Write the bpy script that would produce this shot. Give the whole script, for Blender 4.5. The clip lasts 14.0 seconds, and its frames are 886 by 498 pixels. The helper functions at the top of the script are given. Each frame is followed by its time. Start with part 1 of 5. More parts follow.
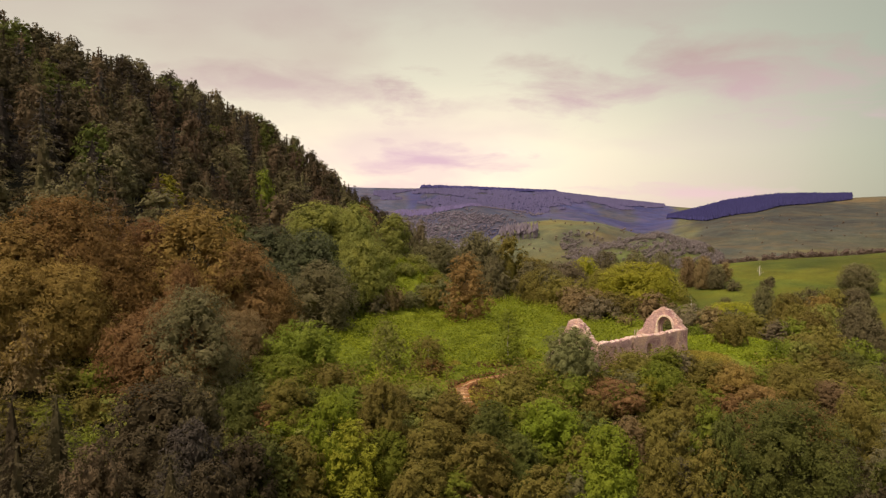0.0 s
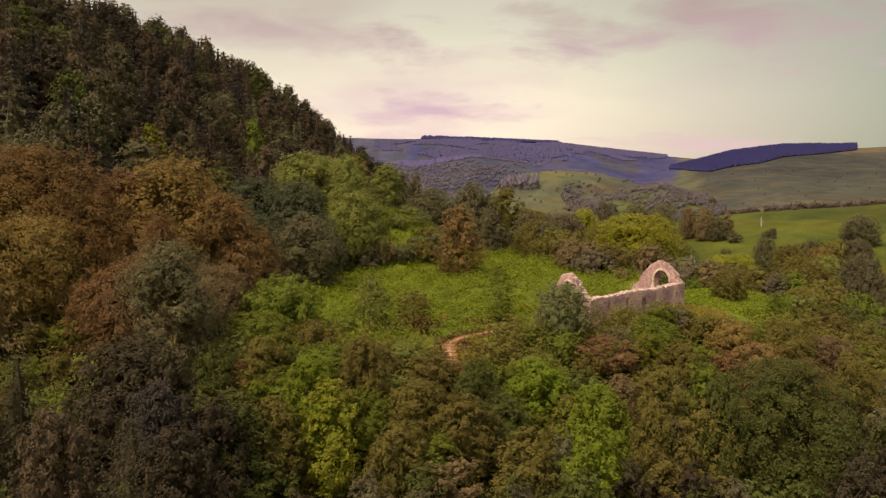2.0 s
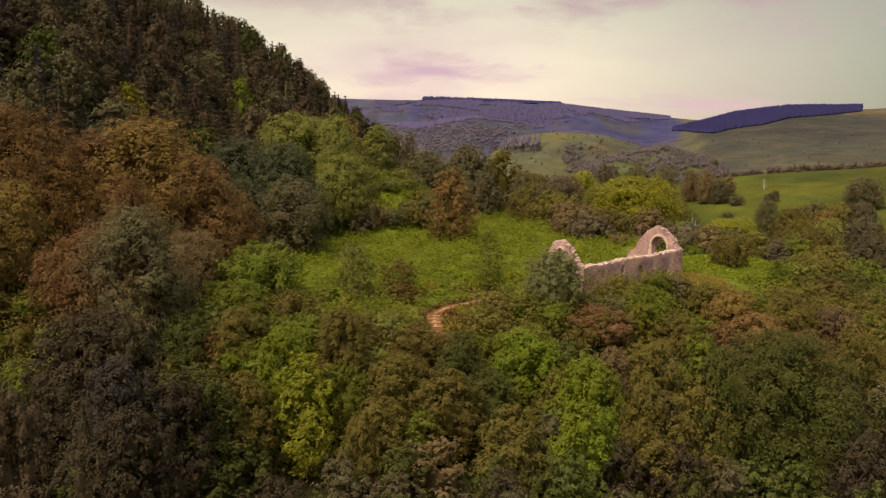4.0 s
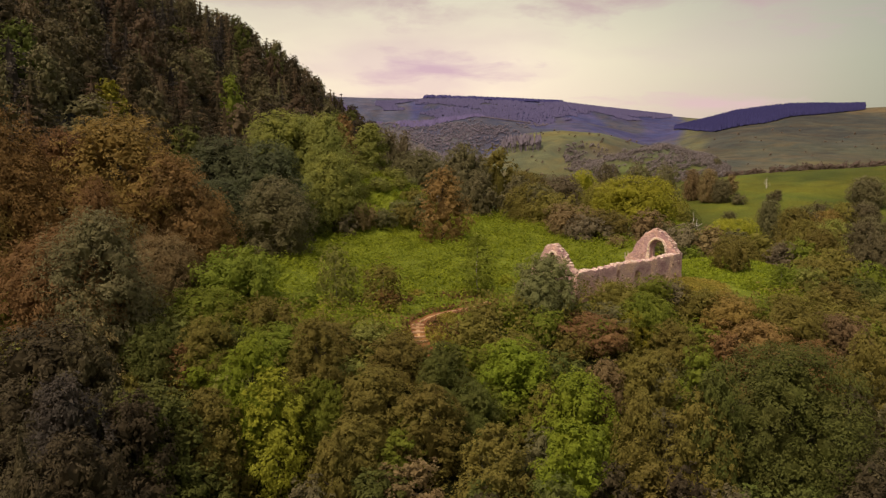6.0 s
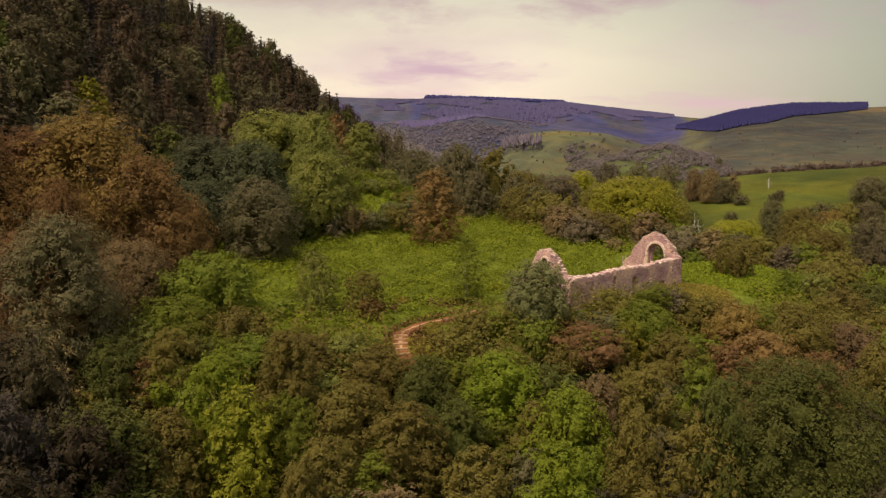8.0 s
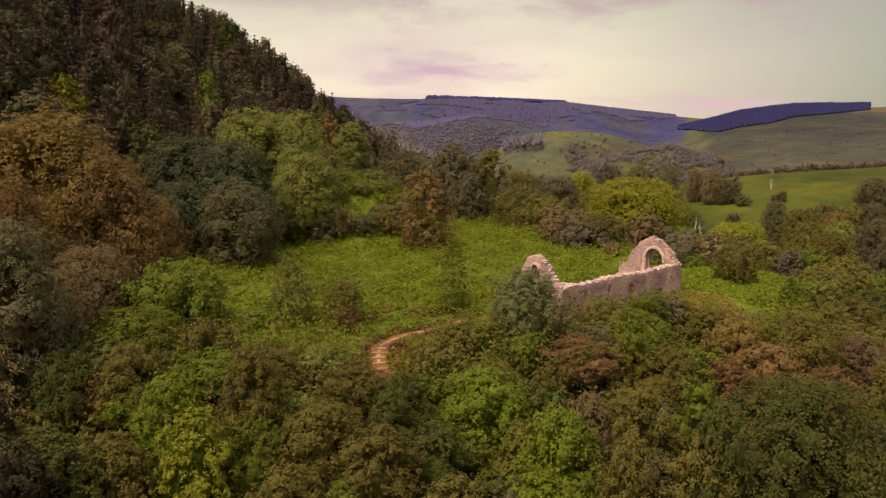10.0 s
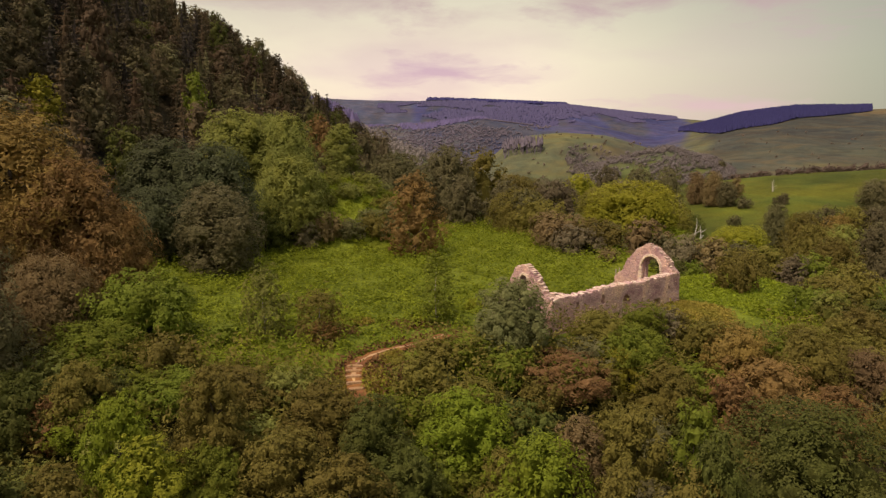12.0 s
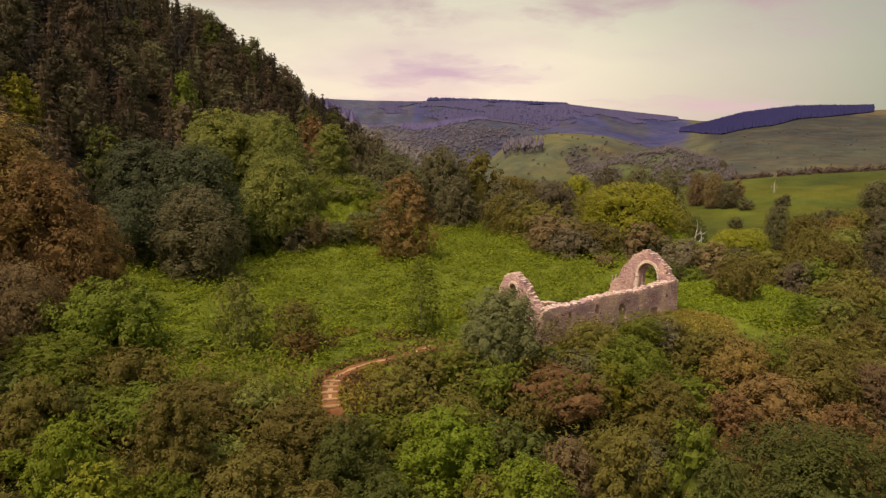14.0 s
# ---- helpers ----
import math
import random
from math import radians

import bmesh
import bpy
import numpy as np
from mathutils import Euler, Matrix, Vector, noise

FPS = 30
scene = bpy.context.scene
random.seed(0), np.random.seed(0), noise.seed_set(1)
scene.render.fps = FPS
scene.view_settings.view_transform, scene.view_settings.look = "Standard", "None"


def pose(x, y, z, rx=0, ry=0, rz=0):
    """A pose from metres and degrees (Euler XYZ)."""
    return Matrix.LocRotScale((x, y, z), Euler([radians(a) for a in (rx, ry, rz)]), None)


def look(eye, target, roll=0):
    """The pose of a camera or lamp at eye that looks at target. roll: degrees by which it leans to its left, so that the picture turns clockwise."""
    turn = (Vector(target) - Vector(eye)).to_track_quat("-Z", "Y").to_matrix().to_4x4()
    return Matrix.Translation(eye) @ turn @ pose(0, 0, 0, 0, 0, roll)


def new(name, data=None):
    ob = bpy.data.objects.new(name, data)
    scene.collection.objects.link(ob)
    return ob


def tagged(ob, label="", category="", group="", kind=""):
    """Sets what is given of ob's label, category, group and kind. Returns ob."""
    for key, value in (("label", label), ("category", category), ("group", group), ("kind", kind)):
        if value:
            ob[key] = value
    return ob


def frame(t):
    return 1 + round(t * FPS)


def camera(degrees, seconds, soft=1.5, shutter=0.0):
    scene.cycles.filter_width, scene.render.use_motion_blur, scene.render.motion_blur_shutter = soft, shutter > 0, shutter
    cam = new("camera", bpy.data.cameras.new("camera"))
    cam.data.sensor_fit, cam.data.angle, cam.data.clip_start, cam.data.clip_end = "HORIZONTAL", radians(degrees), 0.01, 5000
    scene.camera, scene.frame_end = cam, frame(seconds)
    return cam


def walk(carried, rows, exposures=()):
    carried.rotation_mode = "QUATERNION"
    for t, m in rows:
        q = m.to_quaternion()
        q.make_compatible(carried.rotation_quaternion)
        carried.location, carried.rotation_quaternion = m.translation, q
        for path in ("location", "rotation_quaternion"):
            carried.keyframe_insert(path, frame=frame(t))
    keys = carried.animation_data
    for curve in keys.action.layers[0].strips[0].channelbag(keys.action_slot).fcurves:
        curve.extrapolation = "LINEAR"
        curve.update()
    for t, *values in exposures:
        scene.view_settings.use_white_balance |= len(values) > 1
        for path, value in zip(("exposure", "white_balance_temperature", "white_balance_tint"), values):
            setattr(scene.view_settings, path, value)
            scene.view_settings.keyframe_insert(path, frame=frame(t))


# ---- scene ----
cam = camera(60, 14.0, soft=1.3)
PATH = [
    (0, (0.000, -0.000, 25.000), (0.004, 99.973, 22.676), 0.07),
    (0.5, (0.451, 0.970, 24.989), (0.411, 100.909, 21.488), 0.06),
    (1, (0.872, 1.918, 24.975), (0.791, 101.786, 19.846), 0.05),
    (1.5, (1.289, 2.853, 24.963), (1.152, 102.617, 18.100), 0.03),
    (2, (1.695, 3.790, 24.951), (1.492, 103.415, 16.301), 0.02),
    (2.5, (2.109, 4.750, 24.946), (1.884, 104.216, 14.627), 0.02),
    (3, (2.524, 5.777, 24.946), (2.262, 105.073, 13.098), 0.02),
    (3.2, (2.695, 6.216, 24.951), (2.408, 105.443, 12.538), 0.02),
    (3.6, (3.038, 7.094, 24.963), (2.698, 106.223, 11.796), 0.03),
    (4.2, (3.551, 8.411, 24.980), (3.135, 107.476, 11.343), 0.03),
    (5.5, (4.664, 11.263, 25.016), (4.079, 110.314, 11.286), 0.04),
    (6, (5.068, 12.363, 25.007), (4.440, 111.413, 11.272), 0.04),
    (6.5, (5.461, 13.458, 24.993), (4.770, 112.509, 11.266), 0.04),
    (7, (5.851, 14.536, 24.980), (5.110, 113.586, 11.251), 0.03),
    (7.5, (6.232, 15.614, 24.969), (5.456, 114.666, 11.254), 0.01),
    (8, (6.625, 16.729, 24.958), (5.786, 115.780, 11.240), -0.02),
    (10.5, (8.772, 22.664, 24.861), (7.656, 121.727, 11.244), -0.03),
    (11, (9.182, 23.799, 24.872), (8.042, 122.871, 11.327), -0.05),
    (11.5, (9.581, 24.858, 24.896), (8.406, 123.939, 11.427), -0.06),
    (12, (9.963, 25.866, 24.931), (8.728, 124.955, 11.516), -0.05),
    (12.5, (10.330, 26.875, 24.974), (9.063, 125.962, 11.552), -0.03),
    (13, (10.702, 27.887, 25.029), (9.447, 126.980, 11.652), -0.01),
    (13.5, (11.018, 28.730, 25.052), (9.691, 127.823, 11.676), 0.01),
    (14, (11.290, 29.472, 25.057), (9.930, 128.565, 11.687), 0.02),
]
walk(cam, [(t, look(eye, target, roll)) for t, eye, target, roll in PATH],
     exposures=[(0.0, 0.58, 7200, 17), (1.2, 0.50, 7200, 17), (2.6, 0.42, 7200, 17), (5.3, 0.36, 7200, 17), (14.0, 0.36, 7200, 17)])

# ---------------------------------------------------------------- world and sun
SUN_ELEVATION, SUN_AZIMUTH = radians(59), radians(224)   # azimuth clockwise from +y


def make_world():
    w = bpy.data.worlds.new("overcast_sky")
    scene.world = w
    w.use_nodes = True
    nt = w.node_tree
    nt.nodes.clear()
    N, L = nt.nodes.new, nt.links.new
    out, bg = N("ShaderNodeOutputWorld"), N("ShaderNodeBackground")
    sky = N("ShaderNodeTexSky")
    sky.sky_type, sky.sun_disc = "NISHITA", False
    sky.sun_elevation, sky.sun_rotation = SUN_ELEVATION, SUN_AZIMUTH
    sky.air_density, sky.dust_density, sky.ozone_density = 1.0, 3.0, 1.0
    dim = N("ShaderNodeMix")
    dim.data_type, dim.blend_type = "RGBA", "MULTIPLY"
    dim.inputs["Factor"].default_value = 1.0
    dim.inputs["B"].default_value = (0.105, 0.1, 0.085, 1)
    L(sky.outputs[0], dim.inputs["A"])
    # cloud sheet: the direction laid out on a flat layer overhead
    tc, sep = N("ShaderNodeTexCoord"), N("ShaderNodeSeparateXYZ")
    L(tc.outputs["Generated"], sep.inputs[0])

    def mth(op, a, b=None, clamp=False):
        n = N("ShaderNodeMath")
        n.operation, n.use_clamp = op, clamp
        for i, v in enumerate((a, b)):
            if v is None:
                continue
            if isinstance(v, (int, float)):
                n.inputs[i].default_value = v
            else:
                L(v, n.inputs[i])
        return n.outputs[0]

    up = mth("MAXIMUM", sep.outputs["Z"], 0.0)
    den = mth("ADD", up, 0.16)
    comb = N("ShaderNodeCombineXYZ")
    L(mth("DIVIDE", sep.outputs["X"], den), comb.inputs[0])
    L(mth("DIVIDE", sep.outputs["Y"], den), comb.inputs[1])

    def fbm(scale, offset, detail=7.0, rough=0.55, warp=0.6):
        m = N("ShaderNodeMapping")
        m.inputs["Location"].default_value = offset
        m.inputs["Scale"].default_value = scale
        L(comb.outputs[0], m.inputs[0])
        n = N("ShaderNodeTexNoise")
        n.inputs["Scale"].default_value = 1.0
        n.inputs["Detail"].default_value = detail
        n.inputs["Roughness"].default_value = rough
        n.inputs["Distortion"].default_value = warp
        L(m.outputs[0], n.inputs["Vector"])
        return n.outputs[0]

    def ramp(fac, stops):
        r = N("ShaderNodeValToRGB")
        e = r.color_ramp.elements
        while len(e) < len(stops):
            e.new(0.5)
        for el, (p, c) in zip(e, stops):
            el.position, el.color = p, (*c, 1)
        L(fac, r.inputs[0])
        return r.outputs[0]

    def mix(fac, a, b, kind="MIX"):
        n = N("ShaderNodeMix")
        n.data_type, n.blend_type = "RGBA", kind
        for key, v in (("Factor", fac), ("A", a), ("B", b)):
            if isinstance(v, (int, float)):
                n.inputs[key].default_value = v
            elif isinstance(v, tuple):
                n.inputs[key].default_value = (*v, 1)
            else:
                L(v, n.inputs[key])
        return n.outputs["Result"]

    # thin high veil, bright low down where the sun glows through, greyer above, bright again overhead
    veil = ramp(up, [(0.0, (0.86, 0.73, 0.64)), (0.10, (0.87, 0.82, 0.645)), (0.19, (0.59, 0.60, 0.48)),
                     (0.30, (0.42, 0.42, 0.36)), (0.62, (0.66, 0.66, 0.94))])
    # ahead is brighter than the sides
    ahead = mth("MULTIPLY", mth("ADD", sep.outputs["Y"], 0.35), 0.75, True)
    veil = mix(mth("ADD", mth("MULTIPLY", ahead, 0.5), 0.5), (0.40, 0.39, 0.37), veil)
    side = mth("MULTIPLY", mth("SUBTRACT", sep.outputs["X"], 0.08), 2.3, True)
    veil = mix(mth("MULTIPLY", side, 0.9), veil, (0.25, 0.30, 0.24))
    west = mth("MULTIPLY", mth("SUBTRACT", -0.04, sep.outputs["X"]), 2.0, True)
    veil = mix(mth("MULTIPLY", west, 0.5), veil, (0.46, 0.44, 0.36))
    base = mix(0.2, veil, dim.outputs["Result"], "ADD")
    # lilac cloud banks: loose ones everywhere, and the larger ones low over the valley
    bank = ramp(up, [(0.0, (0.78, 0.58, 0.60)), (0.10, (0.60, 0.45, 0.55)), (0.22, (0.41, 0.32, 0.32)), (0.6, (0.50, 0.46, 0.52))])
    c1 = fbm((0.62, 0.50, 1.0), (3.7, 1.3, 0.0), 5.0, 0.5, 0.15)
    m1 = ramp(c1, [(0.46, (0, 0, 0)), (0.60, (1, 1, 1))])
    col = mix(mth("MULTIPLY", mth("MULTIPLY", m1, 0.45), mth("SUBTRACT", 1.0, side)), base, bank)
    front = mth("MAXIMUM", sep.outputs["Y"], 0.05)
    u, v = mth("DIVIDE", sep.outputs["X"], front), mth("DIVIDE", sep.outputs["Z"], front)
    rag = mth("MULTIPLY", mth("SUBTRACT", fbm((2.6, 2.6, 1.0), (1.1, 6.4, 0.0), 8.0, 0.6, 0.3), 0.5), 3.4)
    for u0, v0, a, b, tilt, share in ((-0.015, 0.092, 0.12, 0.022, 0.0, 0.95), (0.36, 0.20, 0.36, 0.05, 0.02, 0.85), (-0.18, 0.185, 0.20, 0.035, -0.1, 0.65),
                                      (0.33, 0.052, 0.17, 0.012, 0.0, 0.7), (0.02, 0.16, 0.10, 0.018, 0.1, 0.4), (-0.09, 0.055, 0.16, 0.012, 0.0, 0.5), (0.12, 0.29, 0.45, 0.035, 0.05, 0.35)):
        du = mth("SUBTRACT", u, u0)
        p = mth("DIVIDE", du, a)
        q = mth("DIVIDE", mth("SUBTRACT", mth("SUBTRACT", v, v0), mth("MULTIPLY", du, tilt)), b)
        d = mth("SQRT", mth("ADD", mth("MULTIPLY", p, p), mth("MULTIPLY", q, q)))
        m2 = mth("MULTIPLY", mth("ADD", mth("SUBTRACT", 1.0, d), rag), share, True)
        col = mix(mth("MINIMUM", m2, share), col, bank)
    L(col, bg.inputs["Color"])
    bg.inputs["Strength"].default_value = 0.8
    L(bg.outputs[0], out.inputs[0])


make_world()
sun_data = bpy.data.lights.new("sun", "SUN")
sun_data.energy, sun_data.angle, sun_data.color = 3.0, radians(20), (1.0, 0.90, 0.77)
sun_ob = new("sun", sun_data)
_d = Vector((math.sin(SUN_AZIMUTH) * math.cos(SUN_ELEVATION), math.cos(SUN_AZIMUTH) * math.cos(SUN_ELEVATION), math.sin(SUN_ELEVATION)))
sun_ob.matrix_world = look(_d * 200, (0, 0, 0))


# ---------------------------------------------------------------- materials
class Nodes:
    """A small helper round one material's node tree."""

    def __init__(self, name, rough=0.85, spec=0.2):
        self.mat = bpy.data.materials.new(name)
        self.mat.use_nodes = True
        self.nt = self.mat.node_tree
        self.bsdf = self.nt.nodes["Principled BSDF"]
        self.out = self.nt.nodes["Material Output"]
        self.bsdf.inputs["Roughness"].default_value = rough
        self.bsdf.inputs["Specular IOR Level"].default_value = spec

    def n(self, kind):
        return self.nt.nodes.new(kind)

    def link(self, a, b):
        self.nt.links.new(a, b)

    def noise(self, scale, detail=5.0, rough=0.6, coords="Object", distort=0.0):
        tc, n = self.n("ShaderNodeTexCoord"), self.n("ShaderNodeTexNoise")
        n.inputs["Scale"].default_value, n.inputs["Detail"].default_value = scale, detail
        n.inputs["Roughness"].default_value, n.inputs["Distortion"].default_value = rough, distort
        self.link(tc.outputs[coords], n.inputs["Vector"])
        return n.outputs[0]

    def ramp(self, fac, stops):
        r = self.n("ShaderNodeValToRGB")
        e = r.color_ramp.elements
        while len(e) < len(stops):
            e.new(0.5)
        for el, (p, c) in zip(e, stops):
            el.position, el.color = p, (*c, 1)
        self.link(fac, r.inputs[0])
        return r.outputs[0]

    def mix(self, fac, a, b, kind="MIX"):
        n = self.n("ShaderNodeMix")
        n.data_type, n.blend_type = "RGBA", kind
        for key, v in (("Factor", fac), ("A", a), ("B", b)):
            if isinstance(v, (int, float)):
                n.inputs[key].default_value = v
            elif isinstance(v, tuple):
                n.inputs[key].default_value = (*v, 1)
            else:
                self.link(v, n.inputs[key])
        return n.outputs["Result"]

    def bump(self, height, strength, distance):
        b = self.n("ShaderNodeBump")
        b.inputs["Strength"].default_value, b.inputs["Distance"].default_value = strength, distance
        self.link(height, b.inputs["Height"])
        self.link(b.outputs[0], self.bsdf.inputs["Normal"])


def leaf_material(name, col, tint, spread=0.2, tint_share=0.5):
    """Foliage: leaf-to-leaf variation, patches of a second tint, and a share of light coming through."""
    m = Nodes(name, 0.7, 0.12)
    geo = m.n("ShaderNodeNewGeometry")
    info = m.n("ShaderNodeObjectInfo")
    lo, hi = tuple(c * (1 - spread) for c in col), tuple(c * (1 + spread) for c in col)
    leaf = m.ramp(geo.outputs["Random Per Island"], [(0.0, lo), (0.55, col), (1.0, hi)])
    patch = m.ramp(m.noise(0.33, 3.0, 0.6, "Object", 0.4), [(0.42, (0, 0, 0)), (0.68, (tint_share,) * 3)])
    c = m.mix(patch, leaf, tint)
    hsv = m.n("ShaderNodeHueSaturation")
    for key, low, high in (("Value", 0.80, 1.20), ("Hue", 0.488, 0.512)):
        mr = m.n("ShaderNodeMapRange")
        mr.inputs["To Min"].default_value, mr.inputs["To Max"].default_value = low, high
        m.link(info.outputs["Random"], mr.inputs["Value"])
        m.link(mr.outputs[0], hsv.inputs[key])
    m.link(c, hsv.inputs["Color"])
    m.link(hsv.outputs[0], m.bsdf.inputs["Base Color"])
    tr, mx = m.n("ShaderNodeBsdfTranslucent"), m.n("ShaderNodeMixShader")
    m.link(hsv.outputs[0], tr.inputs["Color"])
    mx.inputs[0].default_value = 0.36
    m.link(m.bsdf.outputs[0], mx.inputs[1])
    m.link(tr.outputs[0], mx.inputs[2])
    m.link(mx.outputs[0], m.out.inputs["Surface"])
    return m.mat


LEAF = {
    "olive": leaf_material("olive_leaves", (0.172, 0.146, 0.032), (0.196, 0.152, 0.035)),
    "dark": leaf_material("dark_leaves", (0.098, 0.112, 0.024), (0.118, 0.112, 0.028)),
    # dusky leaves, lifted and blued with some mid-distance haze in the colour
    "dusk": leaf_material("dusky_leaves", (0.175, 0.142, 0.078), (0.17, 0.132, 0.084)),
    "green": leaf_material("green_leaves", (0.152, 0.182, 0.022), (0.186, 0.186, 0.026)),
    "ash": leaf_material("ash_leaves", (0.2, 0.208, 0.05), (0.27, 0.248, 0.042)),
    "lime": leaf_material("lime_leaves", (0.25, 0.24, 0.024), (0.285, 0.235, 0.026)),
    "bright": leaf_material("bright_leaves", (0.175, 0.225, 0.02), (0.205, 0.222, 0.02)),
    "yellow": leaf_material("yellow_leaves", (0.262, 0.262, 0.026), (0.235, 0.245, 0.028)),
    "gold": leaf_material("golden_brown_leaves", (0.235, 0.148, 0.042), (0.195, 0.13, 0.042), 0.24),
    "rust": leaf_material("rusty_leaves", (0.228, 0.132, 0.048), (0.188, 0.122, 0.046), 0.24),
    "brown": leaf_material("brown_leaves", (0.225, 0.156, 0.07), (0.196, 0.15, 0.064)),
    "red": leaf_material("reddish_leaves", (0.272, 0.166, 0.062), (0.235, 0.155, 0.056)),
    "grey": leaf_material("grey_green_leaves", (0.178, 0.18, 0.068), (0.168, 0.158, 0.06)),
    "ivy": leaf_material("deep_green_leaves", (0.088, 0.098, 0.042), (0.1, 0.096, 0.054)),
    # dull slate leaves; their extra blue holds a little distance haze
    "slate": leaf_material("slate_leaves", (0.132, 0.118, 0.05), (0.122, 0.108, 0.056)),
    "umber": leaf_material("brown_green_leaves", (0.142, 0.12, 0.058), (0.13, 0.12, 0.05)),
    # also given to low left scrub, to put lens falloff into its colour
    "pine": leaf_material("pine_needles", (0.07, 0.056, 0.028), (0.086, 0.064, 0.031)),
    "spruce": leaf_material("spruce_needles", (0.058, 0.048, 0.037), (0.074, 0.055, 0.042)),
    "larch": leaf_material("fading_larch_needles", (0.138, 0.096, 0.052), (0.118, 0.088, 0.05)),
}


def bark_material(name, col, dark):
    m = Nodes(name, 0.9, 0.15)
    c = m.ramp(m.noise(3.0, 6.0, 0.7), [(0.3, dark), (0.7, col)])
    m.link(c, m.bsdf.inputs["Base Color"])
    m.bump(m.noise(9.0, 4.0), 0.5, 0.04)
    return m.mat


BARK = bark_material("rough_bark", (0.085, 0.066, 0.05), (0.035, 0.028, 0.022))
BIRCH_BARK = bark_material("pale_birch_bark", (0.40, 0.37, 0.33), (0.18, 0.16, 0.14))
DEAD_WOOD = bark_material("bleached_dead_wood", (0.66, 0.62, 0.55), (0.40, 0.36, 0.31))


def ground_material():
    m = Nodes("meadow_and_moor", 0.95, 0.08)
    cover = m.n("ShaderNodeAttribute")
    cover.attribute_name = "cover"
    coarse = m.ramp(m.noise(0.035, 6.0, 0.62, "Object", 0.6), [(0.3, (0.72, 0.70, 0.68)), (0.7, (1.22, 1.25, 1.2))])
    fine = m.ramp(m.noise(0.9, 6.0, 0.7), [(0.28, (0.62, 0.60, 0.60)), (0.72, (1.32, 1.36, 1.3))])
    broad = m.ramp(m.noise(0.0065, 5.0, 0.6, "Object", 0.8), [(0.35, (0.82, 0.80, 0.84)), (0.65, (1.12, 1.14, 1.08))])
    drift = m.ramp(m.noise(0.014, 8.0, 0.68, "Object", 1.2), [(0.36, (0.74, 0.86, 0.96)), (0.5, (0.98, 1.0, 0.98)), (0.62, (1.26, 1.1, 0.9))])
    c = m.mix(1.0, cover.outputs["Color"], coarse, "MULTIPLY")
    c = m.mix(1.0, c, drift, "MULTIPLY")
    c = m.mix(1.0, c, broad, "MULTIPLY")
    c = m.mix(1.0, c, fine, "MULTIPLY")
    m.link(c, m.bsdf.inputs["Base Color"])
    m.bump(m.noise(1.4, 6.0, 0.7), 0.7, 0.5)
    return m.mat


def stone_material(name, cols, bump=0.6):
    m = Nodes(name, 0.92, 0.15)
    info, geo = m.n("ShaderNodeObjectInfo"), m.n("ShaderNodeNewGeometry")
    add = m.n("ShaderNodeMath")
    add.operation = "FRACT"
    s = m.n("ShaderNodeMath")
    s.operation = "ADD"
    m.link(info.outputs["Random"], s.inputs[0])
    m.link(geo.outputs["Random Per Island"], s.inputs[1])
    m.link(s.outputs[0], add.inputs[0])
    each = m.ramp(add.outputs[0], [(i / max(1, len(cols) - 1), c) for i, c in enumerate(cols)])
    grain = m.ramp(m.noise(7.0, 6.0, 0.7), [(0.3, (0.68, 0.66, 0.66)), (0.72, (1.2, 1.2, 1.18))])
    stain = m.ramp(m.noise(0.45, 5.0, 0.65, "Object", 0.6), [(0.36, (0.66, 0.55, 0.64)), (0.5, (0.94, 0.89, 0.92)), (0.62, (1.16, 1.12, 0.98))])
    c = m.mix(1.0, m.mix(1.0, each, grain, "MULTIPLY"), stain, "MULTIPLY")
    m.link(c, m.bsdf.inputs["Base Color"])
    m.bump(m.noise(12.0, 5.0, 0.65), bump, 0.03)
    return m.mat


GROUND = ground_material()
RUBBLE = stone_material("rubble_stone", [(0.57, 0.375, 0.34), (0.67, 0.46, 0.40), (0.61, 0.41, 0.365), (0.76, 0.57, 0.45), (0.48, 0.315, 0.30)])
MORTAR = stone_material("old_lime_mortar", [(0.56, 0.385, 0.35), (0.60, 0.43, 0.38)])
PALE = stone_material("pale_capping_stone", [(0.74, 0.60, 0.47), (0.82, 0.70, 0.54), (0.66, 0.53, 0.43)])
EARTH = stone_material("trodden_earth", [(0.215, 0.098, 0.036), (0.265, 0.130, 0.046)])
STEP = stone_material("worn_step_stone", [(0.40, 0.255, 0.12), (0.46, 0.31, 0.16)])
FROND = leaf_material("bracken_fronds", (0.215, 0.256, 0.018), (0.135, 0.178, 0.018), 0.3, 0.8)
GRASS_DRY = leaf_material("dry_grass", (0.35, 0.285, 0.055), (0.22, 0.23, 0.035), 0.3, 0.8)
# blue-violet of the two plantations is distance haze put into the needles
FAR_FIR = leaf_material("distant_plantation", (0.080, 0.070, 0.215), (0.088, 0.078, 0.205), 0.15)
# browns paled and greyed: distance haze held in the colour
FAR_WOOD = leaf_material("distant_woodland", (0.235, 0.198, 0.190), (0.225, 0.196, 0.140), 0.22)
FAR_HAZED_FIR = leaf_material("haze_tinted_plantation", (0.170, 0.146, 0.285), (0.194, 0.162, 0.260), 0.10)
# mauve is haze over the far woods, put into the leaves
FAR_HAZED_WOOD = leaf_material("haze_tinted_scrub", (0.215, 0.182, 0.225), (0.240, 0.200, 0.190), 0.16)
FAR_HEDGE = leaf_material("distant_hedge", (0.165, 0.118, 0.090), (0.150, 0.122, 0.080), 0.25)
POST_WOOD = bark_material("weathered_post_wood", (0.45, 0.38, 0.28), (0.25, 0.2, 0.15))


